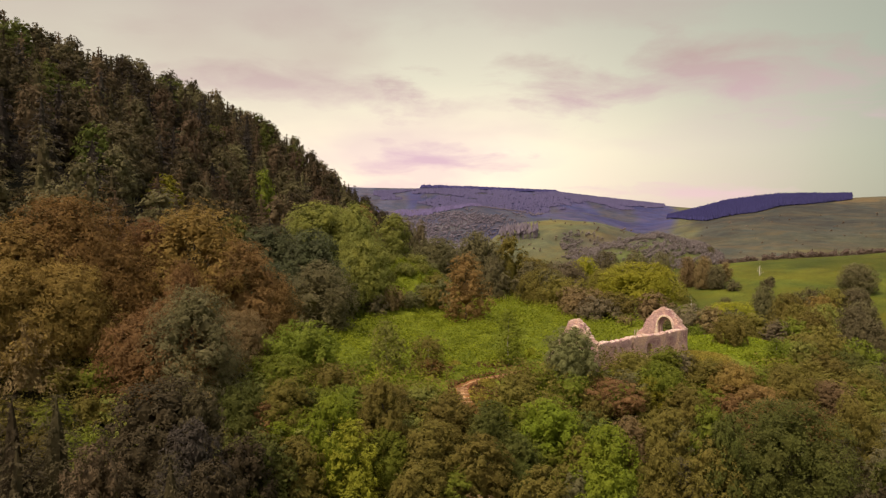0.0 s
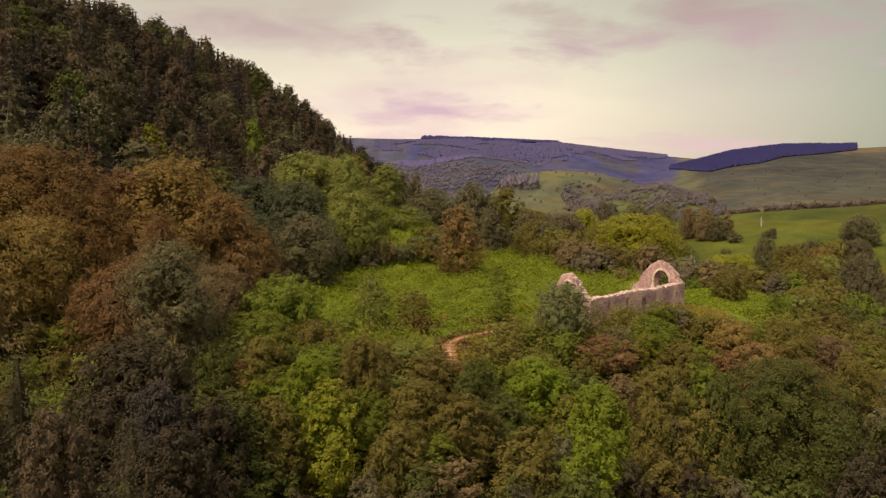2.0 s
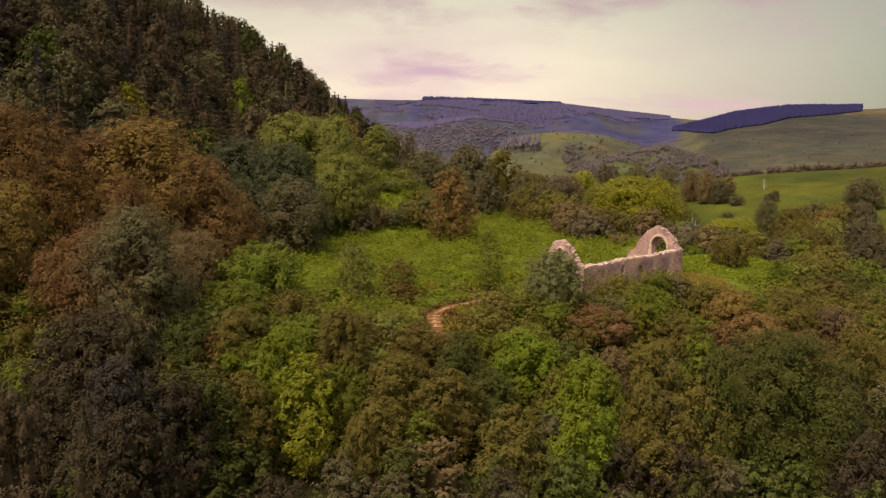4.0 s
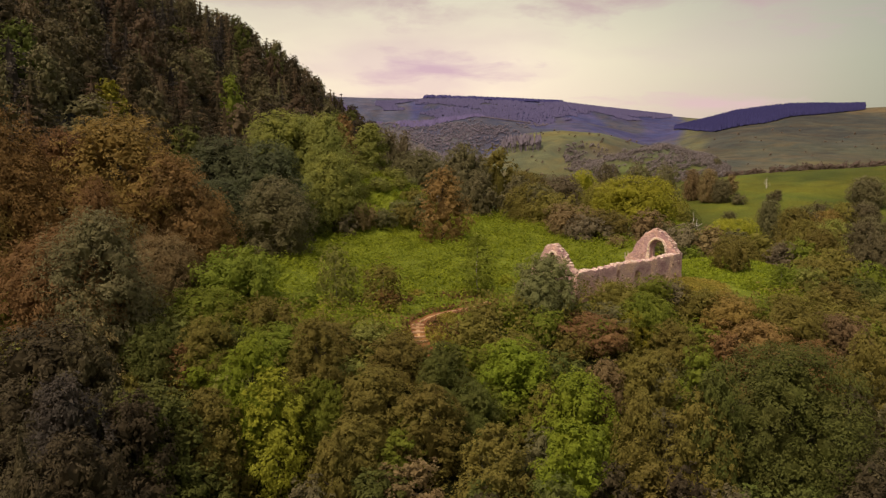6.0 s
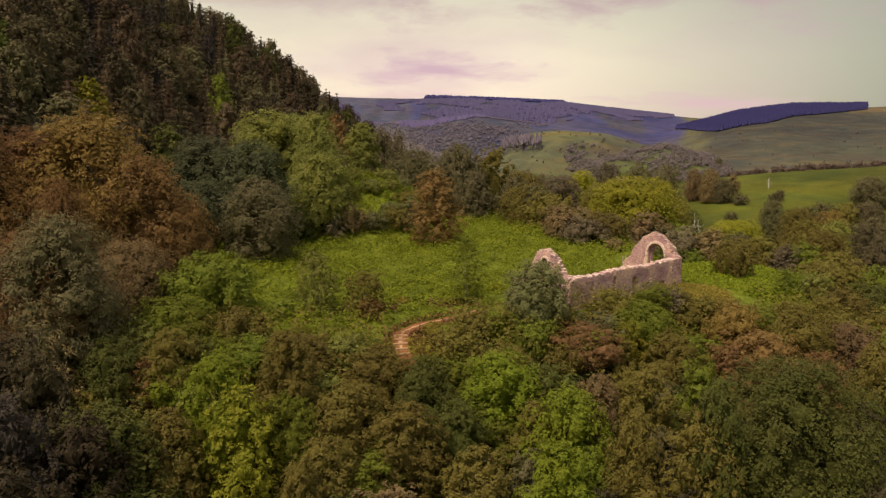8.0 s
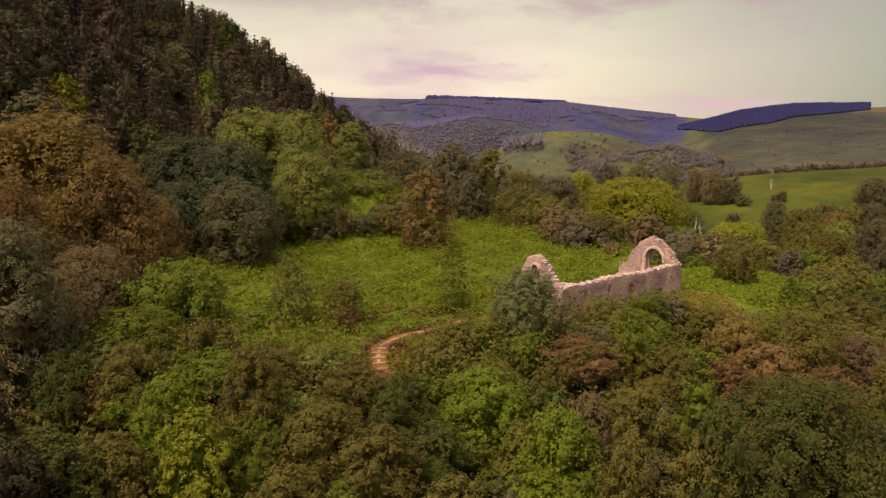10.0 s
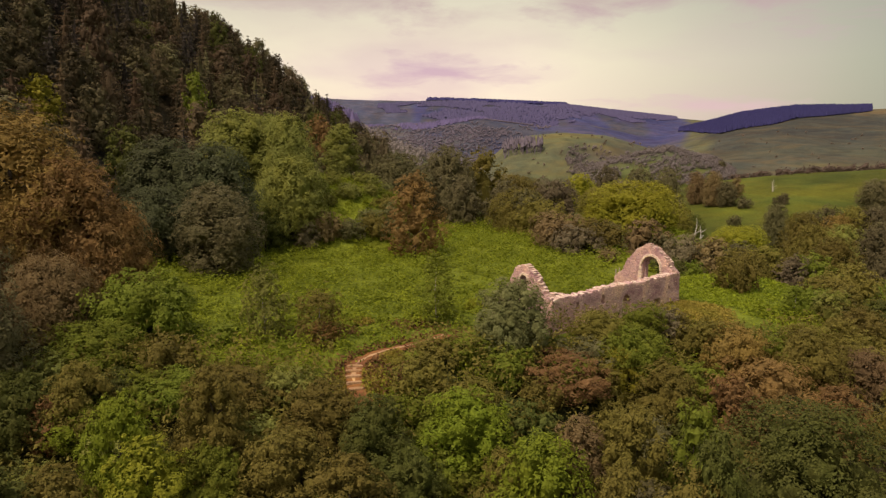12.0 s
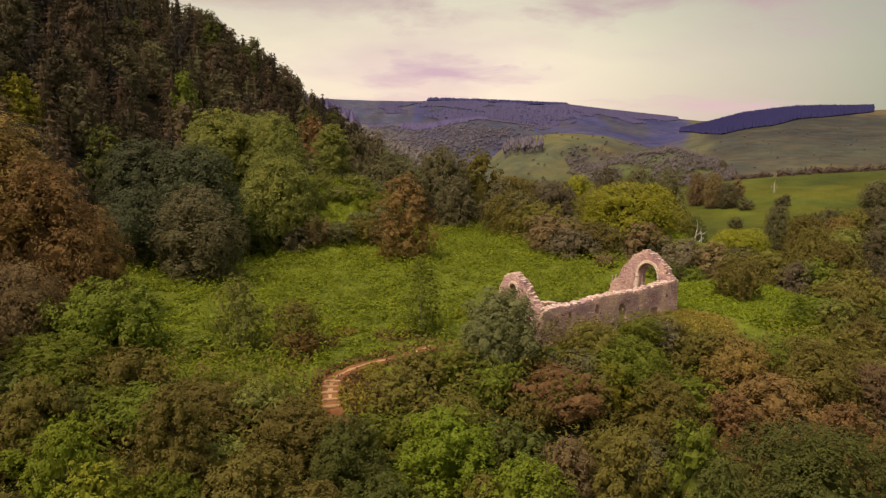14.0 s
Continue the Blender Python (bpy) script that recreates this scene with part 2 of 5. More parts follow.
# ---------------------------------------------------------------- the lie of the land
def soft(v, w=6.0):
    """Zero below zero, v above, with a rounded knee of width w."""
    v = np.asarray(v, float)
    return np.where(v > 8 * w, v, w * np.log1p(np.exp(np.minimum(v / w, 40.0))))


def wave(x, y, size, seed):
    """Smooth rolling relief between about -1 and 1."""
    a = seed * 1.7
    return (np.sin(x / size + a + 0.7 * np.sin(y / size * 0.8 + a)) + np.sin(y / size * 1.1 + 2.1 * a + 0.9 * np.sin(x / size * 0.7))
            + 0.5 * np.sin((x + y) / size * 2.3 + a * 3) + 0.5 * np.sin((x - y) / size * 1.9 + a * 5)) / 3.0


def hill_u(x, y):
    """Metres up-slope from the foot of the wooded hill."""
    foot = -27.0 - 0.5 * np.clip(112 - y, 0, 60) + 21.0 * np.clip((y - 165) / 100.0, 0, 1) + 1.2 * np.sin(y / 23.0)
    return foot - x


# ridges of the distance: how far off the crest runs, how wide its near and far sides are,
# and its height at some sideways angles (x over y)
RIDGES = [
    (650, 300, 260, (0.24, 0.30, 0.36, 0.46, 0.60, 0.75), (-24, -10, -3, 3, 9, 14)),
    (860, 190, 180, (0.12, 0.19, 0.28, 0.34, 0.40), (-24, 2, 20, 8, -24)),
    (1080, 330, 260, (0.01, 0.055, 0.08, 0.105, 0.15, 0.20, 0.30), (-24, 6, 29, 38, 41, 36, 6)),
    (1720, 950, 500, (0.20, 0.27, 0.31, 0.37, 0.44, 0.53, 0.58, 0.75), (20, 44, 62, 90, 103, 101, 106, 112)),
    (2650, 1000, 700, (-0.60, -0.30, -0.10, 0.0, 0.15, 0.20, 0.29, 0.36, 0.6), (200, 186, 172, 172, 157, 136, 112, 100, 110)),
    (1750, 560, 380, (-0.20, -0.12, -0.02, 0.04, 0.12, 0.18, 0.24), (95, 62, 70, 84, 66, 70, 45)),
    (900, 480, 260, (-0.40, -0.14, -0.07, -0.02, 0.05), (110, 62, 30, 12, -20)),
]


def far_height(x, y):
    yy = np.maximum(y, 150.0)
    a = x / yy
    z = np.full(np.shape(x), -24.0)
    for d, near, back, angles, tops in RIDGES:
        t = np.interp(a, angles, tops)
        s = (y - d) / np.where(y < d, near, back)
        bell = np.where(np.abs(s) < 1, np.clip(1 - s * s, 0, 1) ** 1.5, 0.0) if d != 1720 else np.where(s < 0, np.clip(1 + s, 0, 1), np.clip(1 - s, 0, 1) ** 0.3)
        z = np.maximum(z, -24.0 + (t + 24.0) * bell)
    return z + 1.6 * wave(x, y, 38.0, 1.0) + 5.0 * wave(x, y, 170.0, 2.0) * np.clip((y - 500) / 600, 0, 1)


def ground(x, y):
    """Height of the ground at x, y (arrays or numbers)."""
    x, y = np.asarray(x, float), np.asarray(y, float)
    z = 7.5 + 0.013 * np.clip(y - 95, 0, 75) - 0.05 * soft(y - 168, 5.0) + 0.05 * np.clip(-x, 0, 40)
    edge = 82.5 + 0.50 * np.clip(x - 3, 0, 30)
    down = soft(edge - y, 2.0)
    z = z - 0.72 * np.minimum(down, 19.0) - 0.22 * np.clip(down - 19.0, 0, 60)
    right = 45.0 + 0.46 * np.clip(y - 100, 0, 28)
    z = z - 0.38 * np.minimum(soft(x - right, 4.0), 84.0)
    z = z + 0.22 * wave(x, y, 5.0, 3.0) + 0.5 * wave(x, y, 17.0, 4.0)
    # spur of bracken behind the field

    def ease(v):
        v = np.clip(v, 0, 1)
        return v * v * (3 - 2 * v)

    z = z + 9.0 * ease((y - 136) / 28) * ease((206 - y) / 30) * ease((7 - x) / 13) * ease((x + 36) / 14)
    # far edge of the terrace beside the chapel
    z = z - np.minimum(0.6 * soft(y - 129.0 + 2.0 * soft(x - 50.5, 1.0), 1.0), 6.0) * ease((x - 36) / 5) * ease((190 - y) / 30)
    # level floor round the chapel
    s, n = (x - 18.85) * 0.7255 + (y - 93.0) * 0.6883, -(x - 18.85) * 0.6883 + (y - 93.0) * 0.7255
    inside = np.clip(1.0 - np.maximum(np.maximum(-s, s - 25.0), np.maximum(-n - 0.3, n - 9.5)) / 3.0, 0, 1)
    z = z * (1 - inside) + 7.95 * inside
    u = hill_u(x, y)
    rise = (0.72 + 0.0008 * np.clip(y - 150, 0, 150)) * soft(u, 4.0)
    rise = rise / (1 + (rise / 68.0) ** 4) ** 0.25
    end = np.clip((400.0 - y) / 90.0, 0, 1)
    z = z + rise * end * end * (3 - 2 * end) * np.clip((y + 60) / 110.0, 0.25, 1)
    k = np.clip((y - 300.0) / 140.0, 0, 1)
    k = k * k * (3 - 2 * k)
    z = z * (1 - k) + np.maximum(far_height(x, y), -60) * k
    return z


def stations(stops, grow, limit):
    a, b, step = stops
    mid = list(np.arange(a, b + 0.01, step))
    hi, lo, d = [], [], step
    v = b
    while v < limit[1]:
        d = min(d * grow, 70.0)
        v += d
        hi.append(v)
    v, d = a, step
    while v > limit[0]:
        d = min(d * grow, 160.0)
        v -= d
        lo.append(v)
    return np.array(lo[::-1] + mid + hi)


def make_ground():
    xs = stations((-58, 62, 1.25), 1.05, (-2600, 2600))
    ys = stations((60, 190, 1.25), 1.045, (-1500, 3600))
    X, Y = np.meshgrid(xs, ys)
    Z = ground(X, Y)
    nx, ny = len(xs), len(ys)
    verts = np.stack([X.ravel(), Y.ravel(), Z.ravel()], 1)
    i = np.arange(ny - 1)[:, None] * nx + np.arange(nx - 1)[None, :]
    faces = np.stack([i, i + 1, i + nx + 1, i + nx], -1).reshape(-1, 4)
    me = bpy.data.meshes.new("ground")
    me.from_pydata(verts.tolist(), [], faces.tolist())
    me.polygons.foreach_set("use_smooth", [True] * len(faces))
    x, y, z = verts.T
    a = x / np.maximum(y, 1.0)
    wob = wave(x, y, 30.0, 6.0)

    def over(col, target, w):
        w = np.clip(w, 0, 1)[:, None]
        return col * (1 - w) + np.array(target)[None, :] * w

    col = np.tile(np.array([[0.150, 0.170, 0.020]]), (len(x), 1))              # bracken and grass
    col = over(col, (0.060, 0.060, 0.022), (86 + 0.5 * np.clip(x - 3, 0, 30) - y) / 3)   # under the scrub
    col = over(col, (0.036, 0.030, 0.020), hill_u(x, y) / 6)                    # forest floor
    col = over(col, (0.090, 0.110, 0.030), (y - 205) / 20)
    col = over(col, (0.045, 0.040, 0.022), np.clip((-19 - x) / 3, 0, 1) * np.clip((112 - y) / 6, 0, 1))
    far = np.clip((y - 330) / 60, 0, 1)
    col = over(col, (0.082, 0.089, 0.014), far * (a > 0.2) * (y < 760))         # green pasture
    # hill covers from here carry a blue-violet tint for distance haze
    col = over(col, (0.108, 0.102, 0.058), (y - 740) / 120 * (a > 0.04))        # rough hill grazing
    col = over(col, (0.124, 0.122, 0.060), np.clip((y - 930) / 60, 0, 1) * np.clip((1200 - y) / 60, 0, 1) * (a > 0.05) * (a < 0.27))
    col = over(col, (0.108, 0.104, 0.080), np.clip((y - 620) / 200, 0, 1) * (a < 0.06) * (0.6 + 0.5 * wob))
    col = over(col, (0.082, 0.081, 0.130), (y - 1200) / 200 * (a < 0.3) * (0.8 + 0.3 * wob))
    col = over(col, (0.060, 0.058, 0.145), (y - 1250) / 200 * np.clip((a + 0.05) / 0.04, 0, 1) * (a < 0.3) * (0.85 + 0.2 * wob))   # heather moor, its violet deepened by distance haze put in
    patch = wave(x, y, 75.0, 8.0) + 0.5 * wave(x, y, 26.0, 9.0)
    col = over(col, (0.112, 0.102, 0.078), np.clip(wave(x, y, 120.0, 5.0) * 2.0 - 0.2, 0, 0.85) * np.clip((y - 950) / 150, 0, 1) * np.clip((1750 - y) / 200, 0, 1) * (a < 0.13))
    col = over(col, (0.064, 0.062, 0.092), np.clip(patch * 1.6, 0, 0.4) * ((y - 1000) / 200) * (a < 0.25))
    col = over(col, (0.086, 0.076, 0.072), np.clip(-patch * 2 - 0.2, 0, 0.5) * np.clip((y - 700) / 200, 0, 1) * np.clip((2200 - y) / 300, 0, 1))
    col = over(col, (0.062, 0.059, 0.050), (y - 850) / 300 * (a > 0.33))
    col = over(col, (0.110, 0.085, 0.055), (y - 1560) / 60 * (a > 0.5))
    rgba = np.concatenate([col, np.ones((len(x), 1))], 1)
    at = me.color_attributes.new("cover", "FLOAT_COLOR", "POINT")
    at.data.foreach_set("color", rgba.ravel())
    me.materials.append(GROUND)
    return tagged(new("ground", me), "rolling ground of bracken, pasture and heather moor, haze tint on far hills", "ground", kind="structure")


make_ground()


def gz(x, y):
    return float(ground(x, y))


def part(name, me, parent, label=""):
    ob = new(name, me)
    ob.parent = parent
    if label:
        ob["label"] = label
    return ob


def thing(name, x, y, z, label, category, group="", turn=0.0):
    ob = new(name)
    ob.matrix_basis = pose(x, y, z, 0, 0, turn)
    return tagged(ob, label, category, group)


def mesh_of(name, verts, faces, mats, smooth=False):
    me = bpy.data.meshes.new(name)
    me.from_pydata(np.asarray(verts).tolist(), [], [list(map(int, f)) for f in faces])
    for m in mats:
        me.materials.append(m)
    if smooth:
        me.polygons.foreach_set("use_smooth", [True] * len(me.polygons))
    return me


# ---------------------------------------------------------------- foliage
def leaf_quads(rng, p, nrm, size, slim=0.62, dirs=None):
    """Leaf sprays: one blade at each point."""
    k = len(p)
    nrm = nrm / (np.linalg.norm(nrm, axis=1, keepdims=True) + 1e-9)
    t = rng.normal(size=(k, 3)) if dirs is None else dirs + 0.25 * rng.normal(size=(k, 3))
    t -= nrm * (t * nrm).sum(1, keepdims=True)
    t /= np.linalg.norm(t, axis=1, keepdims=True) + 1e-9
    b = np.cross(nrm, t)
    s = (size * rng.uniform(0.6, 1.35, k))[:, None]
    v = np.stack([p - t * s * 0.8 + b * s * slim, p - t * s * 0.8 - b * s * slim, p + t * s * 1.1 - nrm * s * 0.2], 1).reshape(-1, 3)
    return v, np.arange(3 * k).reshape(-1, 3)


def sphere_mesh(level):
    bm = bmesh.new()
    bmesh.ops.create_icosphere(bm, subdivisions=level, radius=1.0)
    out = (np.array([v.co[:] for v in bm.verts]), np.array([[v.index for v in f.verts] for f in bm.faces]))
    bm.free()
    return out


ICO, BALL = sphere_mesh(1), sphere_mesh(2)


def unit(v):
    return v / (np.linalg.norm(v, axis=-1, keepdims=True) + 1e-9)


def broad_crown(name, seed, R, H, low, lobes, tufts, per, leaf, wide=0.42, loose=0.25, core=0.52, slim=0.52, feather=0.0, mats=None):
    """A domed crown: large boughs, each carrying small tufts of leaves, over a dark heart.
    low: share of the height where the crown begins; wide: where it is widest; loose: how far single tufts stand out."""
    rng = np.random.default_rng(seed)
    up = np.array([0, 0, 1.0])
    z0 = low * H
    cs, rs = [], []
    a0 = rng.uniform(0, 6.28)
    for i in range(lobes):
        h = np.clip((i + rng.uniform(0.2, 0.8)) / lobes, 0.02, 0.98)
        w = math.sqrt(max(0.05, 1 - (0.8 * (wide - h) / wide) ** 2)) if h < wide else math.sqrt(max(0.02, 1 - ((h - wide) / (1 - wide)) ** 2))
        r = R * rng.uniform(0.32, 0.46) * (0.80 + 0.22 * w)
        a = a0 + i * 2.39996 + rng.normal(0, 0.3)
        q = max(0.0, w * R * rng.uniform(0.88, 1.06) - r * 0.92)
        cs.append((q * math.cos(a), q * math.sin(a), min(max(z0 + h * (H - z0), z0 + 0.3 * r), H - r * rng.uniform(0.75, 1.05))))
        rs.append(r)
    cs, rs = np.array(cs), np.array(rs)
    mid = np.array([0, 0, z0 + 0.42 * (H - z0)])
    out = unit(cs - mid)
    which = rng.choice(lobes, tufts * 4, p=rs ** 2 / (rs ** 2).sum())
    d = unit(unit(rng.normal(size=(len(which), 3))) + 0.45 * out[which] + 0.25 * up)
    reach = rng.uniform(0.78, 1.06, len(which)) + loose * rng.uniform(0, 1, len(which)) ** 4
    p = cs[which] + d * (rs[which] * reach)[:, None]
    gap = np.min(np.linalg.norm(p[:, None, :] - cs[None], axis=2) / rs[None], axis=1)
    ok = (gap > 0.76) & (p[:, 2] > 0.03 * H)
    p, d, tr = p[ok][:tufts], d[ok][:tufts], (rs[which] * rng.uniform(0.24, 0.40, len(which)))[ok][:tufts]
    p, d, tr = np.repeat(p, per, 0), np.repeat(d, per, 0), np.repeat(tr, per)
    e = unit(unit(rng.normal(size=p.shape)) + 0.8 * d + 0.45 * up)
    p = p + e * (tr * rng.uniform(0.55, 1.12, len(tr)))[:, None]
    v, f = leaf_quads(rng, p, e + 0.5 * d + 0.35 * up + 0.32 * rng.normal(size=p.shape), leaf, slim,
                      (feather * (e + 0.7 * up) + rng.normal(size=p.shape)) if feather else None)
    # sparser, larger leaves further in
    k = tufts * per // 3
    which = rng.choice(lobes, k, p=rs ** 2 / (rs ** 2).sum())
    e = unit(rng.normal(size=(k, 3)) + 0.4 * out[which])
    p = cs[which] + e * (rs[which] * rng.uniform(0.62, 0.84, k))[:, None]
    p[:, 2] = np.maximum(p[:, 2], 0.03 * H)
    v2, f2 = leaf_quads(rng, p, e + 0.4 * up + 0.4 * rng.normal(size=p.shape), leaf * 1.5, 0.6)
    bv, bf = ICO
    V, F, base = [v, v2], f.tolist() + (f2 + len(v)).tolist(), len(v) + len(v2)
    for c, r in zip(np.vstack([cs, mid]), np.append(rs, 0.0)):
        size = r * core if r else np.array([0.85 * R, 0.85 * R, 0.58 * (H - z0)]) * core
        shell = c + bv * size * rng.uniform(0.84, 1.06, (len(bv), 1))
        shell[:, 2] = np.maximum(shell[:, 2], 0.02 * H)
        V.append(shell[bf.ravel()])
        F += np.arange(base, base + bf.size).reshape(-1, 3).tolist()
        base += bf.size
    return mesh_of(name, np.concatenate(V), F, mats or [LEAF["olive"]])


def conifer_crown(name, seed, R, H, low, whorls, per, sprays, leaf, droop=0.25, ragged=0.35, full=1.0, mats=None):
    """Branch whorls carrying flat sprays, wide below and narrow above."""
    rng = np.random.default_rng(seed)
    P, D, Nn = [], [], []
    for w in range(whorls):
        h = (w + rng.uniform(-0.3, 0.3)) / whorls
        h = min(max(h, 0.0), 0.985)
        z = H * (low + (1 - low) * h)
        reach = R * ((1 - h ** 1.8) ** (full + 0.2) * 0.9 + 0.08)
        k = max(3, int(per * (1 - 0.5 * h)))
        a0 = rng.uniform(0, 6.28)
        for i in range(k):
            a = a0 + 6.283 * i / k + rng.normal(0, 0.25)
            ln = reach * rng.uniform(1 - ragged, 1 + ragged * 0.5)
            m = max(3, int(sprays * (0.35 + ln / R)))
            q = rng.uniform(0.12, 1.0, m) ** 0.8
            side = rng.normal(0, 0.16, m) * ln * (1.15 - q)
            x = q * ln * np.cos(a) - side * np.sin(a)
            y = q * ln * np.sin(a) + side * np.cos(a)
            zz = z - droop * ln * q ** 1.6 + rng.normal(0, 0.06, m) * ln + 0.15 * ln
            P.append(np.stack([x, y, zz], 1))
            D.append(np.tile([np.cos(a), np.sin(a), -droop], (m, 1)))
            Nn.append(np.tile([0.35 * np.cos(a), 0.35 * np.sin(a), 1.0], (m, 1)) + 0.4 * rng.normal(size=(m, 3)))
    P, D, Nn = map(np.concatenate, (P, D, Nn))
    P[:, 2] = np.clip(P[:, 2], 0.05, H)
    v, f = leaf_quads(rng, P, Nn, leaf * (1.1 - 0.55 * P[:, 2] / H), 0.42, D)
    # inner mass of dead twigs and needles
    ring, inner, faces = 7, [], []
    for j in range(6):
        h = j / 5
        for i in range(ring):
            r = R * 0.33 * ((1 - h) ** full * 0.95 + 0.02) * rng.uniform(0.75, 1.15)
            inner.append((r * np.cos(6.283 * i / ring), r * np.sin(6.283 * i / ring), H * (low + (1 - low) * h * 0.96)))
    base = len(v)
    for j in range(5):
        for i in range(ring):
            a, b = j * ring + i, j * ring + (i + 1) % ring
            faces.append([a, b, b + ring, a + ring])
    heart = np.array(inner)[np.array(faces).ravel()]
    faces = (np.arange(len(heart)).reshape(-1, 4) + base).tolist()
    return mesh_of(name, np.concatenate([v, heart]), f.tolist() + faces, mats or [LEAF["pine"]])


def tube(points, radii, sides=6):
    pts = [Vector(p) for p in points]
    V, F = [], []
    for i, p in enumerate(pts):
        d = (pts[min(i + 1, len(pts) - 1)] - pts[max(i - 1, 0)]).normalized()
        u = d.orthogonal().normalized()
        w = d.cross(u)
        V += [p + (u * math.cos(6.2832 * k / sides) + w * math.sin(6.2832 * k / sides)) * radii[i] for k in range(sides)]
    for i in range(len(pts) - 1):
        for k in range(sides):
            a, b = i * sides + k, i * sides + (k + 1) % sides
            F.append([a, b, b + sides, a + sides])
    F.append(list(range(sides))[::-1])
    F.append([len(V) - sides + k for k in range(sides)])
    return [tuple(v) for v in V], F


def trunk_mesh(name, seed, H, r, limbs, bark, reach, straight=False):
    rng = random.Random(seed)
    bend = 0.0 if straight else 0.05 * H
    spine = [(rng.uniform(-bend, bend) * t, rng.uniform(-bend, bend) * t, H * (0.84 if straight else 0.94) * t - (0.5 if t == 0 else 0)) for t in (0, 0.12, 0.3, 0.5, 0.7, 0.87, 1.0)]
    V, F = tube(spine, [r * 1.35, r, r * 0.85, r * 0.62, r * 0.42, r * 0.22, r * 0.06])
    for i in range(limbs):
        t = rng.uniform(0.25, 0.8)
        a = rng.uniform(0, 6.28)
        k = max(0, min(5, int(t * 6)))
        s = Vector(spine[k])
        ln = reach * rng.uniform(0.55, 0.95) * (1.15 - t)
        up = 0.1 if straight else 0.6
        pts = [s, s + Vector((math.cos(a), math.sin(a), up)) * ln * 0.4, s + Vector((math.cos(a + 0.2), math.sin(a + 0.2), up * 1.1)) * ln * 0.75, s + Vector((math.cos(a + 0.1), math.sin(a + 0.1), up * 1.3)) * ln]
        v, f = tube(pts, [r * 0.4, r * 0.26, r * 0.15, r * 0.04], 5)
        F += [[q + len(V) for q in g] for g in f]
        V += v
    return mesh_of(name, V, F, [bark], True)


# kind: patterns of different proportions, each with crown radius, height and meshes
KINDS = {}


def add_kind(key, R, H, crowns, trunk):
    KINDS.setdefault(key, []).append((R, H, crowns, trunk))


for n, (R, H, lobes, tufts) in enumerate(((4.2, 5.6, 17, 330), (4.0, 8.0, 21, 380), (3.6, 11.0, 26, 400))):
    add_kind("round", R, H, [broad_crown("crown", 10 + i + 100 * n, R, H, 0.06, lobes, tufts, 22, 0.122, 0.40) for i in range(4)],
             trunk_mesh("trunk", 1 + n, H, 0.22, 6, BARK, 3.0))
for n, (R, H) in enumerate(((6.8, 11.0), (6.5, 16.0))):
    add_kind("tall", R, H, [broad_crown("crown", 20 + i + 100 * n, R, H, 0.04, 40, 760, 17, 0.185, 0.42, 0.3, 0.5) for i in range(3)],
             trunk_mesh("trunk", 2 + n, H, 0.42, 8, BARK, 4.5))
add_kind("oak", 6.3, 16.0, [broad_crown("crown", 420, 6.3, 16.0, 0.03, 40, 1150, 32, 0.105, 0.45, 0.3, 0.42)],
         trunk_mesh("trunk", 18, 16.0, 0.45, 8, BARK, 4.0))
for n, (R, H) in enumerate(((6.6, 11.0), (6.0, 16.0))):
    add_kind("beech", R, H, [broad_crown("crown", 220 + i + 100 * n, R, H, 0.03, 38, 1050, 17, 0.18, 0.36, 0.7, 0.45, 0.32, 2.2) for i in range(4)],
             trunk_mesh("trunk", 12 + n, H, 0.40, 8, BARK, 4.5))
for n, (R, H, lobes, tufts) in enumerate(((2.7, 3.0, 12, 140), (2.6, 4.8, 15, 160), (2.4, 7.4, 18, 180))):
    add_kind("bush", R, H, [broad_crown("crown", 30 + i + 100 * n, R, H, 0.03, lobes, tufts, 17, 0.108, 0.40, 0.45) for i in range(4)],
             trunk_mesh("trunk", 3 + n, H, 0.10, 3, BARK, 1.8))
for n, (R, H, whorls) in enumerate(((5.2, 8.0, 17), (5.0, 12.0, 22), (4.4, 17.0, 27))):
    add_kind("spray", R, H, [conifer_crown("crown", 40 + i + 100 * n, R, H, 0.04, whorls, 11, 44, 0.19, 0.16, 0.4, 0.46) for i in range(3)],
             trunk_mesh("trunk", 4 + n, H, 0.26, 8, BARK, 4.2, True))
add_kind("larch", 3.4, 9.5, [conifer_crown("crown", 90 + i, 3.4, 9.5, 0.04, 12, 9, 17, 0.36, 0.06, 0.45, 0.62) for i in range(5)],
         trunk_mesh("trunk", 9, 9.5, 0.2, 5, BARK, 2.6, True))
add_kind("fir", 3.0, 10.5, [conifer_crown("crown", 50 + i, 3.0, 10.5, 0.05, 13, 9, 16, 0.34, 0.10, 0.4, 0.72) for i in range(5)],
         trunk_mesh("trunk", 5, 10.5, 0.2, 5, BARK, 2.2, True))
for n, (R, H, lobes) in enumerate(((5.0, 5.4, 11), (4.8, 8.5, 14), (4.6, 12.5, 17))):
    add_kind("wood", R, H, [broad_crown("crown", 60 + i + 100 * n, R, H, 0.05, lobes + 2, 170, 8, 0.29, 0.40, 0.3) for i in range(4)],
             trunk_mesh("trunk", 6 + n, H, 0.30, 5, BARK, 3.4))
    add_kind("belt", R, H, [broad_crown("crown", 65 + i + 100 * n, R, H, 0.03, lobes + 4, 250, 12, 0.21, 0.38, 0.3) for i in range(4)],
             KINDS["wood"][n][3])
add_kind("grand", 6.5, 11.5, [broad_crown("crown", 330 + i, 6.5, 11.5, 0.0, 40, 700, 12, 0.2, 0.36, 0.2) for i in range(3)],
         trunk_mesh("trunk", 16, 11.5, 0.4, 6, BARK, 4.5))
